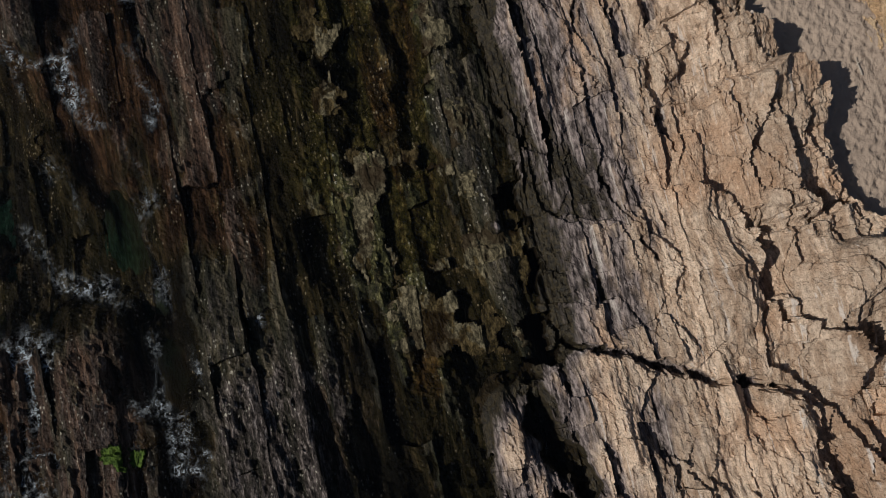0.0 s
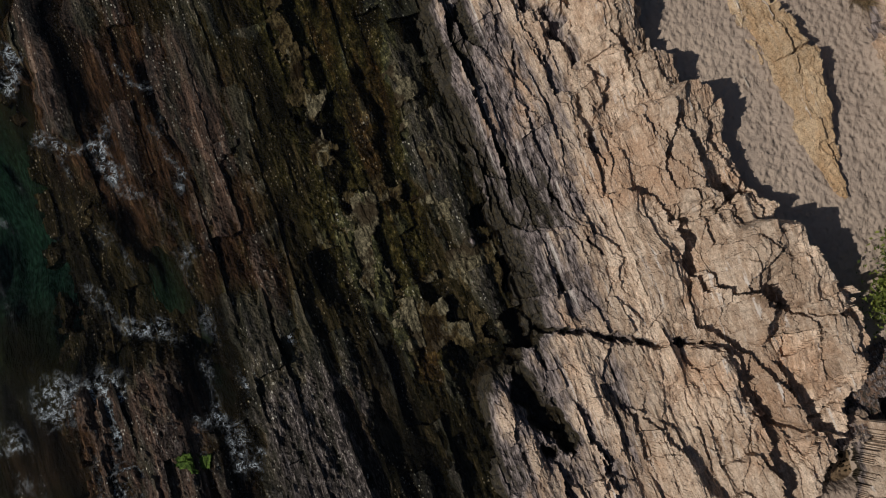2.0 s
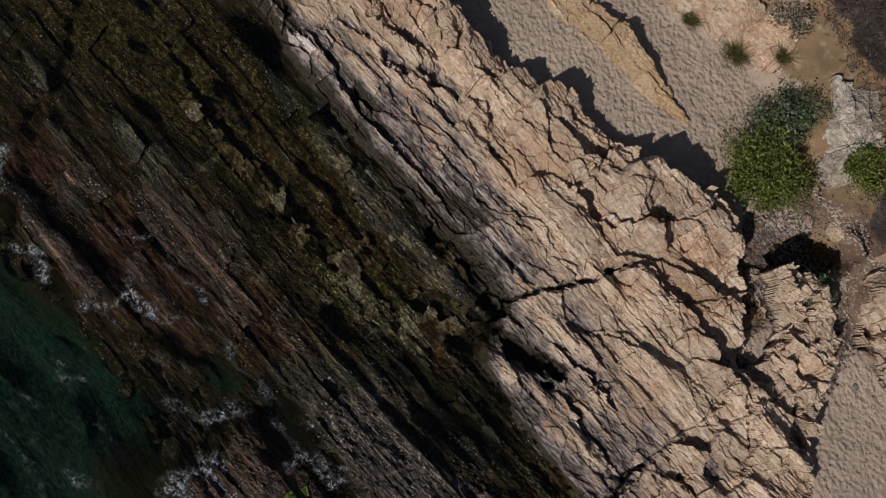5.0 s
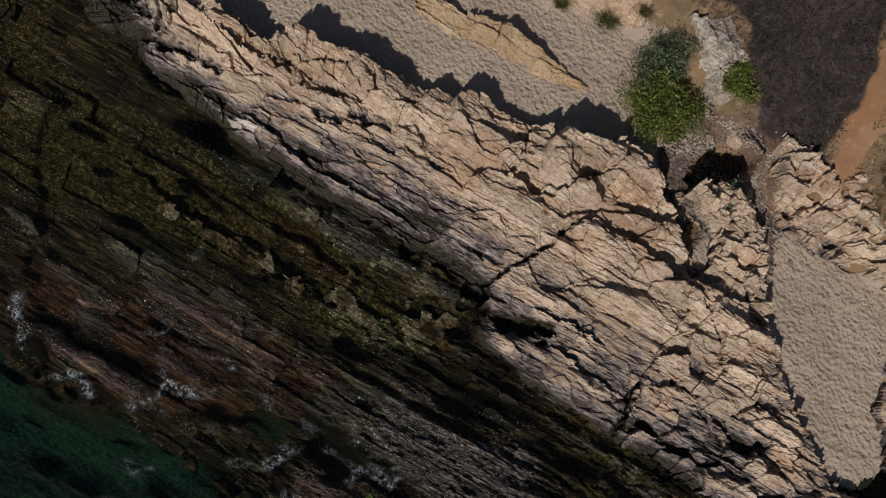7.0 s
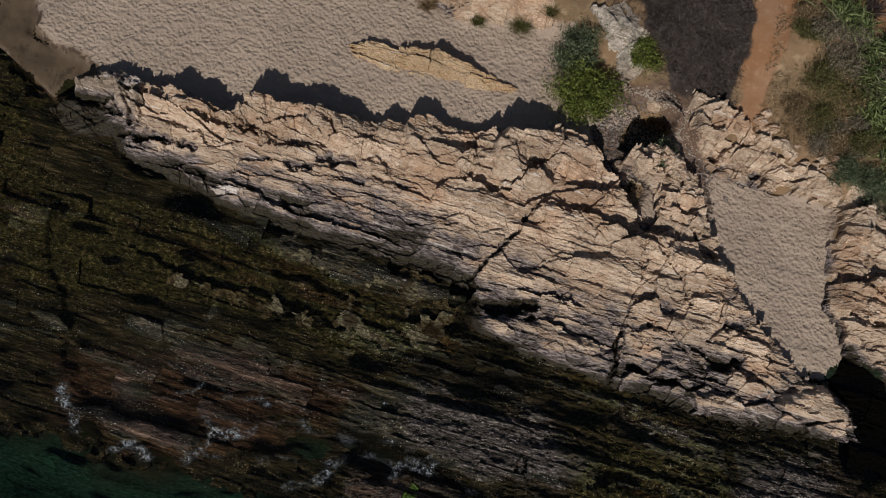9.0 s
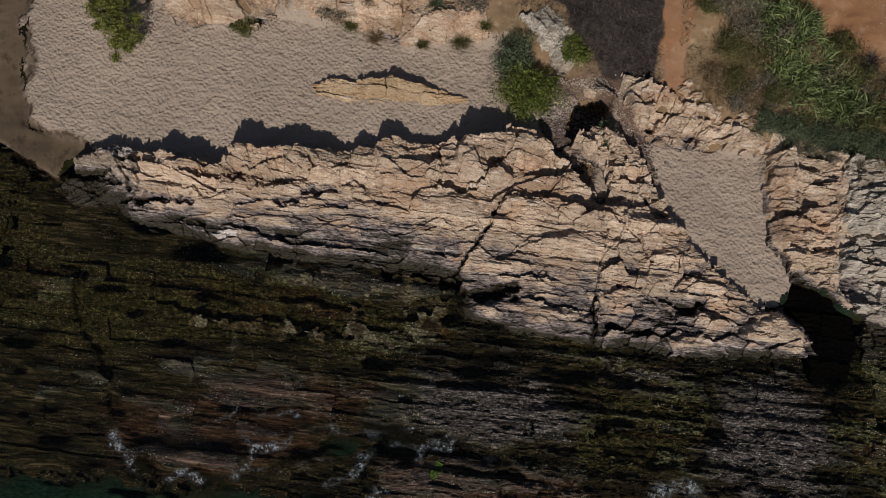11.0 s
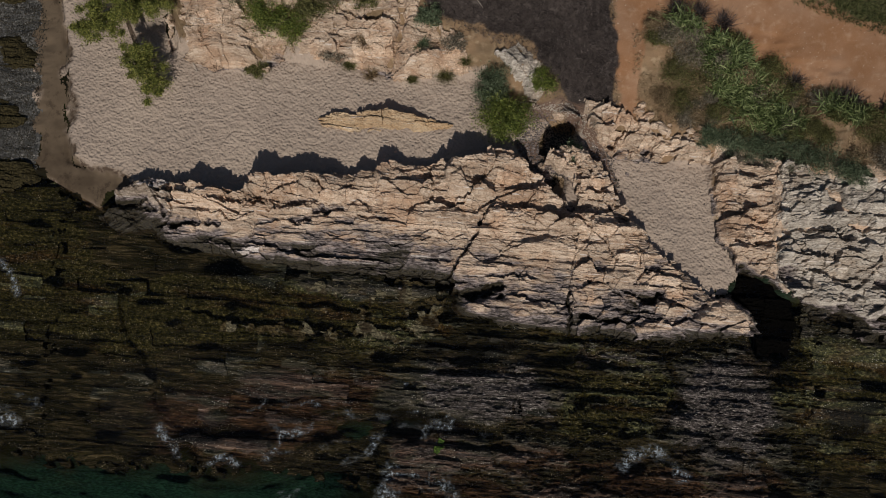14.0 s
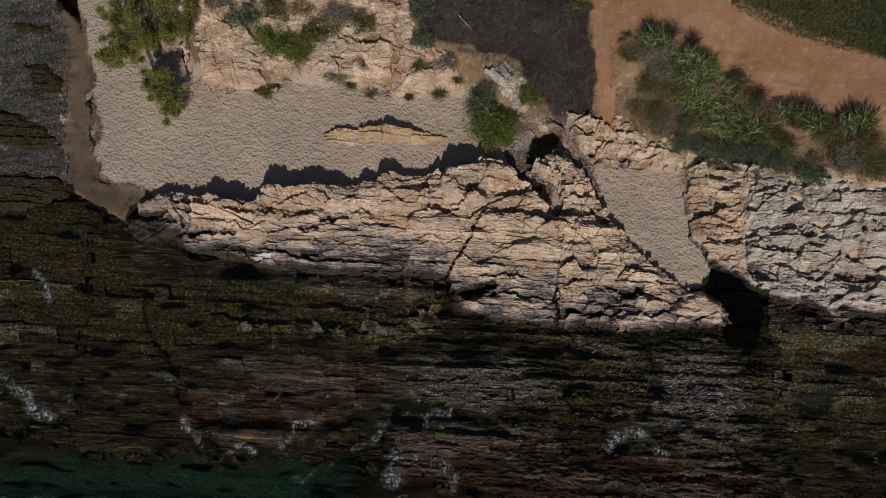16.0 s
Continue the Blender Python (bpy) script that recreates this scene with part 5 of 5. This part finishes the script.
OLIVE = leaf_material("olive_grass", (0.035, 0.038, 0.012), (0.105, 0.105, 0.034), (0.22, 0.205, 0.08))
MEADOWGRASS = leaf_material("meadow_grass", (0.022, 0.028, 0.009), (0.055, 0.068, 0.020), (0.12, 0.13, 0.045))
BARK = dirt_material("bark", (0.10, 0.07, 0.05), (0.15, 0.11, 0.08), (0.2, 0.16, 0.12))


def unit(v):
    return v / (np.linalg.norm(v, axis=-1, keepdims=True) + 1e-9)


def leaves(name, centres, size, mat, seed, parent=None, slim=0.5):
    """Many small bent leaves, one mesh."""
    r = np.random.RandomState(seed)
    n = len(centres)
    a, b = unit(r.normal(size=(n, 3)) + (0, 0, 0.25)), r.normal(size=(n, 3))
    b = unit(np.cross(a, b))
    up = np.cross(a, b)
    s = size * r.uniform(0.6, 1.4, (n, 1))
    v = np.stack([centres - a * s, centres + b * s * slim + up * s * 0.12, centres + a * s, centres - b * s * slim + up * s * 0.12], 1).reshape(-1, 3)
    return solid(name, v, np.arange(4 * n).reshape(n, 4), [mat], False, parent)


def blades(name, base, way, length, width, droop, mat, seed, parent=None):
    """Many long tapering blades, one mesh."""
    r = np.random.RandomState(seed)
    n = len(base)
    side = unit(np.cross(way, r.normal(size=(n, 3)))) * np.reshape(width, (-1, 1)) * 0.5
    long = way * np.reshape(length, (-1, 1))
    fall = np.zeros((n, 3))
    fall[:, 2] = -np.asarray(droop) * np.ravel(length)
    mid, tip = base + long * 0.55 + fall * 0.25, base + long + fall
    v = np.stack([base - side, base + side, mid - side * 0.8, mid + side * 0.8, tip - side * 0.12, tip + side * 0.12], 1).reshape(-1, 3)
    k = np.arange(n)[:, None] * 6
    f = np.concatenate([k + [0, 1, 3, 2], k + [2, 3, 5, 4]])
    return solid(name, v, f, [mat], False, parent)


def limb(name, pts, r0, r1, mat, parent):
    """A tapered crooked stem through the points."""
    n, verts, faces = 7, [], []
    for k, p in enumerate(pts):
        r = r0 + (r1 - r0) * k / (len(pts) - 1)
        for j in range(n):
            a = 2 * math.pi * j / n
            verts.append((p[0] + r * math.cos(a), p[1] + r * math.sin(a), p[2] + 0.3 * r * math.sin(2 * a)))
    for k in range(len(pts) - 1):
        for j in range(n):
            faces.append((k * n + j, k * n + (j + 1) % n, (k + 1) * n + (j + 1) % n, (k + 1) * n + j))
    return solid(name, verts, faces, [mat], True, parent)


def ground_at(x, y):
    return float(land_height(np.array([[float(x)]]), np.array([[float(y)]]))[0, 0])


def crown_points(r, count, clumps, rx, ry, h, low=0.15, spread=0.22):
    """Leaf places in uneven clumps over a dome, with gaps between."""
    c = unit(r.normal(size=(clumps, 3)))
    c[:, 2] = np.abs(c[:, 2])
    c *= r.uniform(0.35, 1.0, (clumps, 1)) * np.where(r.rand(clumps, 1) < 0.25, 1.25, 1.0)
    c = c * (rx, ry, h * (1 - low)) + (0, 0, h * low)
    w = r.randint(0, clumps, count)
    s = spread * min(rx, ry) * r.uniform(0.6, 1.4, (clumps, 1))
    return c[w] + r.normal(size=(count, 3)) * s[w] * (1, 1, 0.7)


def bush(name, label, x, y, rx, ry, h, mat, count, size, seed, clumps=40, slim=0.5, z=None, category="bush", group="", spread=0.22):
    r = np.random.RandomState(seed)
    z = ground_at(x, y) if z is None else z
    top = tagged(thing(name, x, y, z), label, category, group)
    for k in range(5):
        a, far = 2 * math.pi * (k + r.rand() * 0.6) / 5, r.uniform(0.45, 0.8)
        ex, ey = rx * far * math.cos(a), ry * far * math.sin(a)
        limb("stem", [(0, 0, -0.15), (ex * 0.3, ey * 0.3, h * 0.3), (ex * 0.75, ey * 0.6, h * 0.5), (ex, ey, h * 0.75)], 0.05 * h**0.5, 0.012, BARK, top)
    leaves("foliage", crown_points(r, count, clumps, rx, ry, h, spread=spread), size, mat, seed + 1, top, slim)
    return top


bush("bush", "dense bright green bush between the beach and the gully", 3.95, 14.0, 1.45, 1.5, 1.8, GREEN, 12000, 0.066, 11, 42, z=0.0, spread=0.2)
bush("bush", "grey-green shaded bush against the foot of the slope", 3.0, 16.3, 1.15, 1.6, 1.5, DEEPGREEN, 8000, 0.06, 12, 45)
bush("bush", "small leafy green bush on the gully edge", 6.1, 16.2, 0.75, 1.0, 0.8, GREEN, 4000, 0.055, 13, 26)
bush("bush", "low dark green plant among the gully boulders", 8.2, 11.7, 0.6, 0.7, 0.6, DEEPGREEN, 2500, 0.05, 14, 20, z=1.0)
for k, (x, y, r_, h, mat, n) in enumerate([(-12.6, 20.4, 1.3, 1.2, GREEN, 5000), (-10.9, 19.9, 1.3, 1.1, GREEN, 5000), (-9.2, 20.9, 1.3, 1.0, OLIVE, 4000), (-14.4, 21.8, 1.3, 1.2, DEEPGREEN, 4000), (-7.4, 22.0, 1.4, 1.0, GREY, 4000),
                                      (-12.2, 22.6, 1.5, 1.1, OLIVE, 4000), (-5.6, 21.3, 1.0, 0.9, OLIVE, 2500), (-1.6, 20.2, 0.9, 1.1, DEEPGREEN, 3000), (-1.7, 22.2, 1.0, 1.0, DEEPGREEN, 3000), (0.2, 18.8, 0.8, 0.6, GREY, 2000),
                                      (-16.3, 22.8, 0.9, 0.8, GREY, 2000), (-13.4, 17.35, 0.75, 0.5, OLIVE, 1800), (-10.3, 22.6, 1.0, 0.8, DRY, 2500), (-8.0, 18.3, 0.8, 0.5, GREY, 1800), (9.6, 22.3, 0.8, 0.7, OLIVE, 2500)]):
    bush("shrub", "low wind-shaped shrub on the crumbling cliff", x, y, r_, r_ * 0.8, h, mat, n, 0.06, 30 + 3 * k, 26, category="shrub", group="cliff shrubs")

KNOLL = [(3.0, 18.2), (4.4, 18.8), (5.6, 17.6), (6.6, 16.0), (6.0, 15.2), (5.0, 15.9), (3.8, 17.0)]
knoll = tagged(thing("rock_outcrop"), "pale crumbling knoll of rock above the bushes", "rock")
bedded(knoll, KNOLL, lambda x, y: land_height(x, y) + 0.1 + 0.25 * step(0.0, 0.8, inside(x, y, KNOLL)) + 0.12 * chunks(x * 1.4, y * 1.6, 471), ROCK_GREY, 471, (0.5, 0.9), (0.8, 1.6), res=0.06, loose=0.08, deep=0.8, strike=-50)

# the tree over the west end of the beach
tree = tagged(thing("tree", -22.6, 21.2, ground_at(-22.6, 21.2)), "feathery yellow-green tree leaning out over the sand", "tree")
TREE_TIPS = [(0.2, 0.6, 2.6), (-1.9, 1.2, 2.2), (1.6, 1.8, 2.4), (2.0, -0.6, 2.0), (-0.6, -1.9, 2.1), (1.7, -3.2, 1.7), (2.1, -4.6, 1.4), (-1.6, -0.6, 2.3), (0.3, 2.9, 2.6), (3.0, 0.4, 2.2), (3.3, 2.0, 2.4), (0.8, -1.0, 2.5), (-2.1, -1.5, 1.9), (2.5, -5.6, 1.2), (1.6, -3.9, 1.5)]
limb("trunk", [(0.2, 0.3, -0.3), (0.1, 0.2, 0.5), (0.0, 0.1, 1.1), (0.1, 0.2, 1.6)], 0.20, 0.12, BARK, tree)
rt = np.random.RandomState(5)
for k, (x, y, z) in enumerate(TREE_TIPS):
    arm = limb("limb", [(0.1, 0.2, 1.3), (x * 0.35, y * 0.35 + 0.1, 1.4 + 0.2 * z / 2), (x * 0.7, y * 0.7, z * 0.85), (x, y, z)], 0.09, 0.02, BARK, tree)
    p = crown_points(rt, 3800, 11, 1.1, 1.0, 1.5, 0.0, 0.19)
    leaves("foliage", p + (x, y, z - 0.4), 0.085, PINE, 51 + k, arm, 0.30)


def tussock(label, x, y, r_, blades_, mat, seed, name="grass_tussock", up=0.9, width=0.02, droop=0.35, category="grass", group="tussocks", lift=0.0, spread=0.22):
    r = np.random.RandomState(seed)
    z = ground_at(x, y)
    top = tagged(thing(name, x, y, z), label, category, group)
    base = np.concatenate([r.normal(size=(blades_, 2)) * r_ * spread, np.full((blades_, 1), -0.05)], 1) + np.stack([np.zeros(blades_), np.zeros(blades_), lift * r.rand(blades_)], 1)
    way = unit(np.concatenate([r.normal(size=(blades_, 2)) * 0.8, np.full((blades_, 1), up)], 1))
    blades("foliage", base, way, r_ * r.uniform(0.7, 1.5, blades_), np.full(blades_, width), r.uniform(0.1, 1.0, blades_) * droop, mat, seed + 1, top)
    return top


for k, (x, y, r_, mat) in enumerate([(-0.4, 17.2, 0.85, OLIVE), (-2.7, 16.8, 0.55, OLIVE), (-5.5, 17.2, 0.6, DRY), (-7.0, 17.8, 0.6, OLIVE), (-2.0, 18.6, 0.7, DEEPGREEN), (-5.9, 18.8, 0.6, DRY), (-4.8, 19.6, 0.6, DRY), (1.0, 17.8, 0.6, OLIVE)]):
    tussock("spiky tussock of coarse grass at the cliff foot", x, y, r_, 420, mat, 200 + 5 * k)
CANES = [(17.0, 18.3), (17.9, 17.5), (18.5, 16.7), (19.3, 16.0), (18.1, 16.1), (19.9, 15.1), (20.6, 14.4), (21.4, 14.2), (16.6, 17.2), (19.0, 14.7), (17.3, 15.6), (14.6, 19.5), (15.4, 19.0), (25.2, 13.9),
         (25.9, 13.5), (28.7, 13.6), (28.0, 13.2), (22.6, 13.6), (18.9, 17.4), (20.2, 16.3)]
CANES += [(16.9, 16.4), (17.7, 16.8), (18.6, 15.4), (19.6, 14.2), (20.4, 13.7), (21.9, 13.6), (17.9, 15.0), (20.9, 15.2), (16.2, 18.0), (19.4, 16.8), (18.6, 17.9), (19.9, 14.6), (21.2, 13.3), (18.3, 14.3), (27.6, 13.5), (24.3, 14.3)]
for k, (x, y) in enumerate(CANES):
    tussock("clump of broad-bladed green cane beside the dirt track", x, y, (0.5, 0.72, 0.6, 0.8)[k % 4], 260, CANE, 300 + 5 * k, "cane_clump", 0.7, 0.075, 0.5, "cane", "cane clumps", 0.5, 0.45)
for k, (x, y) in enumerate([(14.4, 20.3), (15.8, 20.0), (17.4, 19.4), (22.2, 16.0), (24.8, 14.7), (25.3, 14.6), (27.9, 13.9), (28.4, 13.9)]):
    tussock("purplish tuft of dry grass on the track's edge", x, y, 0.9, 260, DEAD, 420 + 5 * k, up=1.2, width=0.025, droop=0.2, group="dry tufts")
SCRUBS = [(13.9, 18.6, 1.0, GREY), (15.4, 17.6, 1.2, GREY), (14.4, 16.6, 1.0, OLIVE), (16.2, 16.0, 1.0, OLIVE), (15.0, 14.9, 0.9, OLIVE), (13.7, 15.2, 0.7, DRY), (17.4, 14.2, 0.9, OLIVE), (20.8, 16.9, 1.0, OLIVE), (22.0, 15.7, 0.9, OLIVE),
          (16.8, 12.7, 0.8, DEEPGREEN), (18.0, 12.5, 1.0, DEEPGREEN), (19.2, 12.4, 1.1, DEEPGREEN), (20.4, 12.3, 1.1, DEEPGREEN), (21.6, 12.0, 1.1, DEEPGREEN), (22.8, 11.5, 1.0, DEEPGREEN), (23.9, 10.9, 1.0, DEEPGREEN), (25.0, 10.2, 0.9, DEEPGREEN),
          (25.8, 9.6, 0.7, DEEPGREEN), (26.5, 12.4, 1.0, OLIVE), (27.5, 10.9, 1.0, GREY), (29.0, 10.2, 1.0, OLIVE), (28.8, 11.8, 1.1, OLIVE), (30.4, 10.6, 1.1, OLIVE), (31.6, 12.0, 1.3, OLIVE), (23.2, 14.4, 0.9, DRY), (16.2, 14.0, 0.7, DRY),
          (18.6, 11.3, 0.5, GREY), (19.8, 11.2, 0.5, GREY), (21.0, 11.1, 0.5, GREY), (22.2, 10.7, 0.5, GREY), (33.0, 10.0, 1.2, OLIVE)]
FILL = [(12.6, 19.6), (12.6, 14.4), (17.0, 12.7), (24, 10.9), (33, 9.0), (34, 10.5), (30.0, 12.0), (23.8, 15.3), (18.2, 18.6), (14.0, 20.0)]
fill_rng = random.Random(9)
while len(SCRUBS) < 95:
    x, y = fill_rng.uniform(12.4, 34), fill_rng.uniform(9, 20)
    if float(inside(np.array([x]), np.array([y]), FILL)[0]) > 0.2:
        SCRUBS.append((x, y, fill_rng.uniform(0.4, 0.75), fill_rng.choice([GREY, OLIVE, DRY, DRY])))
for k, (x, y, r_, mat) in enumerate(SCRUBS):
    bush("shrub", {GREY: "grey twiggy shrub of the cliff-top scrub", OLIVE: "olive-green shrub of the cliff-top scrub", DRY: "dry straw-coloured shrub on bare soil", DEEPGREEN: "dark blue-green shrub along the cliff edge"}[mat],
         x, y, r_, r_ * 0.85, 0.75 * r_, mat, int(1500 + 1500 * r_), 0.085, 500 + 3 * k, 22, 0.17, category="shrub", group="scrub", spread=0.3)


def scatter(count, outline, seed, gap=None):
    r = np.random.RandomState(seed)
    xs, ys = [p[0] for p in outline], [p[1] for p in outline]
    x, y = r.uniform(min(xs), max(xs), count), r.uniform(min(ys), max(ys), count)
    ok = inside(x, y, outline) > 0.1 * r.normal(size=count)
    if gap is not None:
        ok &= fbm(x * 0.7, y * 0.7, seed, 3) > gap
    x, y = x[ok], y[ok]
    return np.stack([x, y, land_height(x, y)], -1), r


p, r = scatter(36000, [(-2.3, 28), (10.0, 28), (10.5, 18.8), (11.0, 14.5), (8.5, 14.4), (6.2, 15.7), (3.8, 18.6), (1.8, 19.3), (-1.9, 20.7)], 81)
n_ = len(p)
tagged(blades("dead_brush", p, unit(np.concatenate([r.normal(size=(n_, 2)) * 0.7 + (0, -0.3), np.full((n_, 1), 0.8)], 1)), r.uniform(0.12, 0.45, n_), np.full(n_, 0.022), r.uniform(0, 0.3, n_), DEAD, 82),
       "dense dark dead brush that covers the slope", "brush", kind="stuff")
p, r = scatter(46000, [(11.6, 20.4), (12.0, 13.6), (17.0, 12.4), (24, 10.6), (34, 8.6), (36, 10), (30.2, 12.2), (24.0, 15.6), (18.4, 18.9), (13.0, 20.6)], 83, -0.15)
n_ = len(p)
tagged(blades("dry_grass", p, unit(np.concatenate([r.normal(size=(n_, 2)) * 0.8, np.full((n_, 1), 0.8)], 1)), r.uniform(0.12, 0.4, n_), np.full(n_, 0.03), r.uniform(0, 0.4, n_), DRY, 84),
       "thin dry grass over the bare cliff-top soil", "grass", kind="stuff")
p, r = scatter(60000, [(20.4, 21.9), (23.4, 20.3), (26.7, 18.9), (30.4, 17.6), (36, 15.0), (38, 28), (18, 28)], 85)
n_ = len(p)
tagged(blades("meadow", p, unit(np.concatenate([r.normal(size=(n_, 2)) * 0.7, np.full((n_, 1), 0.9)], 1)), r.uniform(0.15, 0.4, n_), np.full(n_, 0.035), r.uniform(0, 0.5, n_), MEADOWGRASS, 86),
       "green meadow on the far side of the track", "grass", kind="stuff")
p, r = scatter(9000, [(-19.5, 24), (-19.2, 19), (-12.6, 18), (-6, 18.2), (0.5, 18.2), (-2.2, 20.4), (-2.6, 26), (-19, 26)], 87, 0.0)
n_ = len(p)
tagged(blades("cliff_grass", p + (0, 0, 0.15), unit(np.concatenate([r.normal(size=(n_, 2)) * 0.8, np.full((n_, 1), 0.8)], 1)), r.uniform(0.12, 0.4, n_), np.full(n_, 0.022), r.uniform(0, 0.4, n_), DRY, 88),
       "sparse dry grass on the ledges of the cliff", "grass", kind="stuff")

# ---- small stones ----
def crumbs(name, places, size, mat, seed, label, category):
    """Many small angular stones, one mesh."""
    r = np.random.RandomState(seed)
    n = len(places)
    s = size * r.uniform(0.5, 1.6, (n, 1, 1)) * r.uniform(0.6, 1.3, (n, 6, 1))
    shape = np.array([(1, 0, 0), (-1, 0, 0), (0, 1, 0), (0, -1, 0), (0, 0, 0.7), (0, 0, -0.4)], float)
    turn = r.uniform(0, 2 * math.pi, n)
    c, d = np.cos(turn)[:, None], np.sin(turn)[:, None]
    p = shape[None] * s
    p = np.stack([p[..., 0] * c - p[..., 1] * d, p[..., 0] * d + p[..., 1] * c, p[..., 2]], -1) + places[:, None]
    f = np.array([(0, 2, 4), (2, 1, 4), (1, 3, 4), (3, 0, 4), (2, 0, 5), (1, 2, 5), (3, 1, 5), (0, 3, 5)])
    return tagged(solid(name, p.reshape(-1, 3), (np.arange(n)[:, None, None] * 6 + f).reshape(-1, 3), [mat]), label, category, kind="stuff")


p, r = scatter(2600, TRACK, 91)
crumbs("track_stones", p[p[:, 1] < 26], 0.035, ROCK, 92, "small pale stones strewn over the dirt", "stones")
p, r = scatter(7000, [(4.4, 12.6), (5.6, 15.2), (8.0, 15.2), (9.6, 14.0), (10.8, 12.0), (11.6, 9.0), (9.0, 12.0), (6.9, 9.2), (5.6, 10.4)], 93)
crumbs("gully_stones", p, 0.05, ROCK_GREY, 94, "broken stones and gravel along the gully", "stones")
p, r = scatter(300, [(11.2, 11.3), (17.6, 11.2), (17.2, 8.0), (14.0, 6.5)], 95)
crumbs("beach_stones", p, 0.03, ROCK, 96, "scattered pebbles on the sand of the gully", "stones")
p, r = scatter(9000, [(-34, 9), (-28.6, 10), (-28.8, 21), (-30, 25), (-34, 25)], 97)
crumbs("shingle_stones", p, 0.045, ROCK_GREY, 98, "loose grey and pale stones of the shingle", "stones")
rng = random.Random(21)
for k in range(44):
    x, y = rng.uniform(6.0, 12.6), rng.uniform(9.8, 14.8)
    if float(inside(np.array([x]), np.array([y]), PITS[0])[0]) > 0 or float(line_distance(np.array([x]), np.array([y]), LITTER_WAY)[0]) < 0.3:
        continue
    r_ = rng.uniform(0.12, 0.32)
    tagged(lump("boulder", x, y, r_ * 1.3, r_, r_ * rng.uniform(0.6, 1.1), ROCK, 900 + 3 * k, rng.uniform(-60, 60), 20), "angular cream boulder at the gully head", "boulder", "gully boulders")

# ---- dead wood ----
def branch(label, x, y, way, long, r0, seed, twigs=4, lift=0.05):
    """A bare fallen branch with side twigs, lying on the ground."""
    rr = random.Random(seed)
    top = tagged(thing("dead_branch", x, y, ground_at(x, y) + lift), label, "branch", "dead wood")
    c, d = math.cos(radians(way)), math.sin(radians(way))
    pts = [(c * long * q + rr.uniform(-0.05, 0.05), d * long * q + rr.uniform(-0.05, 0.05), r0 + 0.05 * rr.random()) for q in (0, 0.3, 0.6, 1.0)]
    limb("stem", pts, r0, r0 * 0.4, PALEWOOD, top)
    for _ in range(twigs):
        q, turn_ = rr.uniform(0.2, 0.9), radians(way + rr.choice([-1, 1]) * rr.uniform(25, 60))
        bx, by, tl = c * long * q, d * long * q, long * rr.uniform(0.25, 0.55)
        limb("twig", [(bx, by, r0), (bx + 0.5 * tl * math.cos(turn_), by + 0.5 * tl * math.sin(turn_), r0 + 0.08), (bx + tl * math.cos(turn_), by + tl * math.sin(turn_), r0 + 0.1)], r0 * 0.5, r0 * 0.2, PALEWOOD, top)
    return top


PALEWOOD = dirt_material("bleached_wood", (0.40, 0.35, 0.29), (0.5, 0.44, 0.37), (0.3, 0.25, 0.2))
branch("pale bare stick caught in the dead brush", 1.1, 21.7, -50, 1.5, 0.03, 1, 0, 0.35)
branch("bleached bare branch at the foot of the cliff", -17.6, 17.1, 110, 2.0, 0.035, 2, 6, 0.1)
branch("bleached bare branch at the foot of the cliff", -16.6, 17.0, 60, 1.6, 0.03, 3, 5, 0.1)
branch("short stick lying on the trodden sand", -6.2, 15.6, 160, 0.45, 0.025, 4, 0, 0.02)
branch("short stick lying on the trodden sand", -4.2, 12.4, 175, 0.5, 0.025, 5, 1, 0.02)
branch("thin dead pole leaning at the sea inlet", 20.6, 2.4, -58, 2.2, 0.03, 6, 1, 0.5)
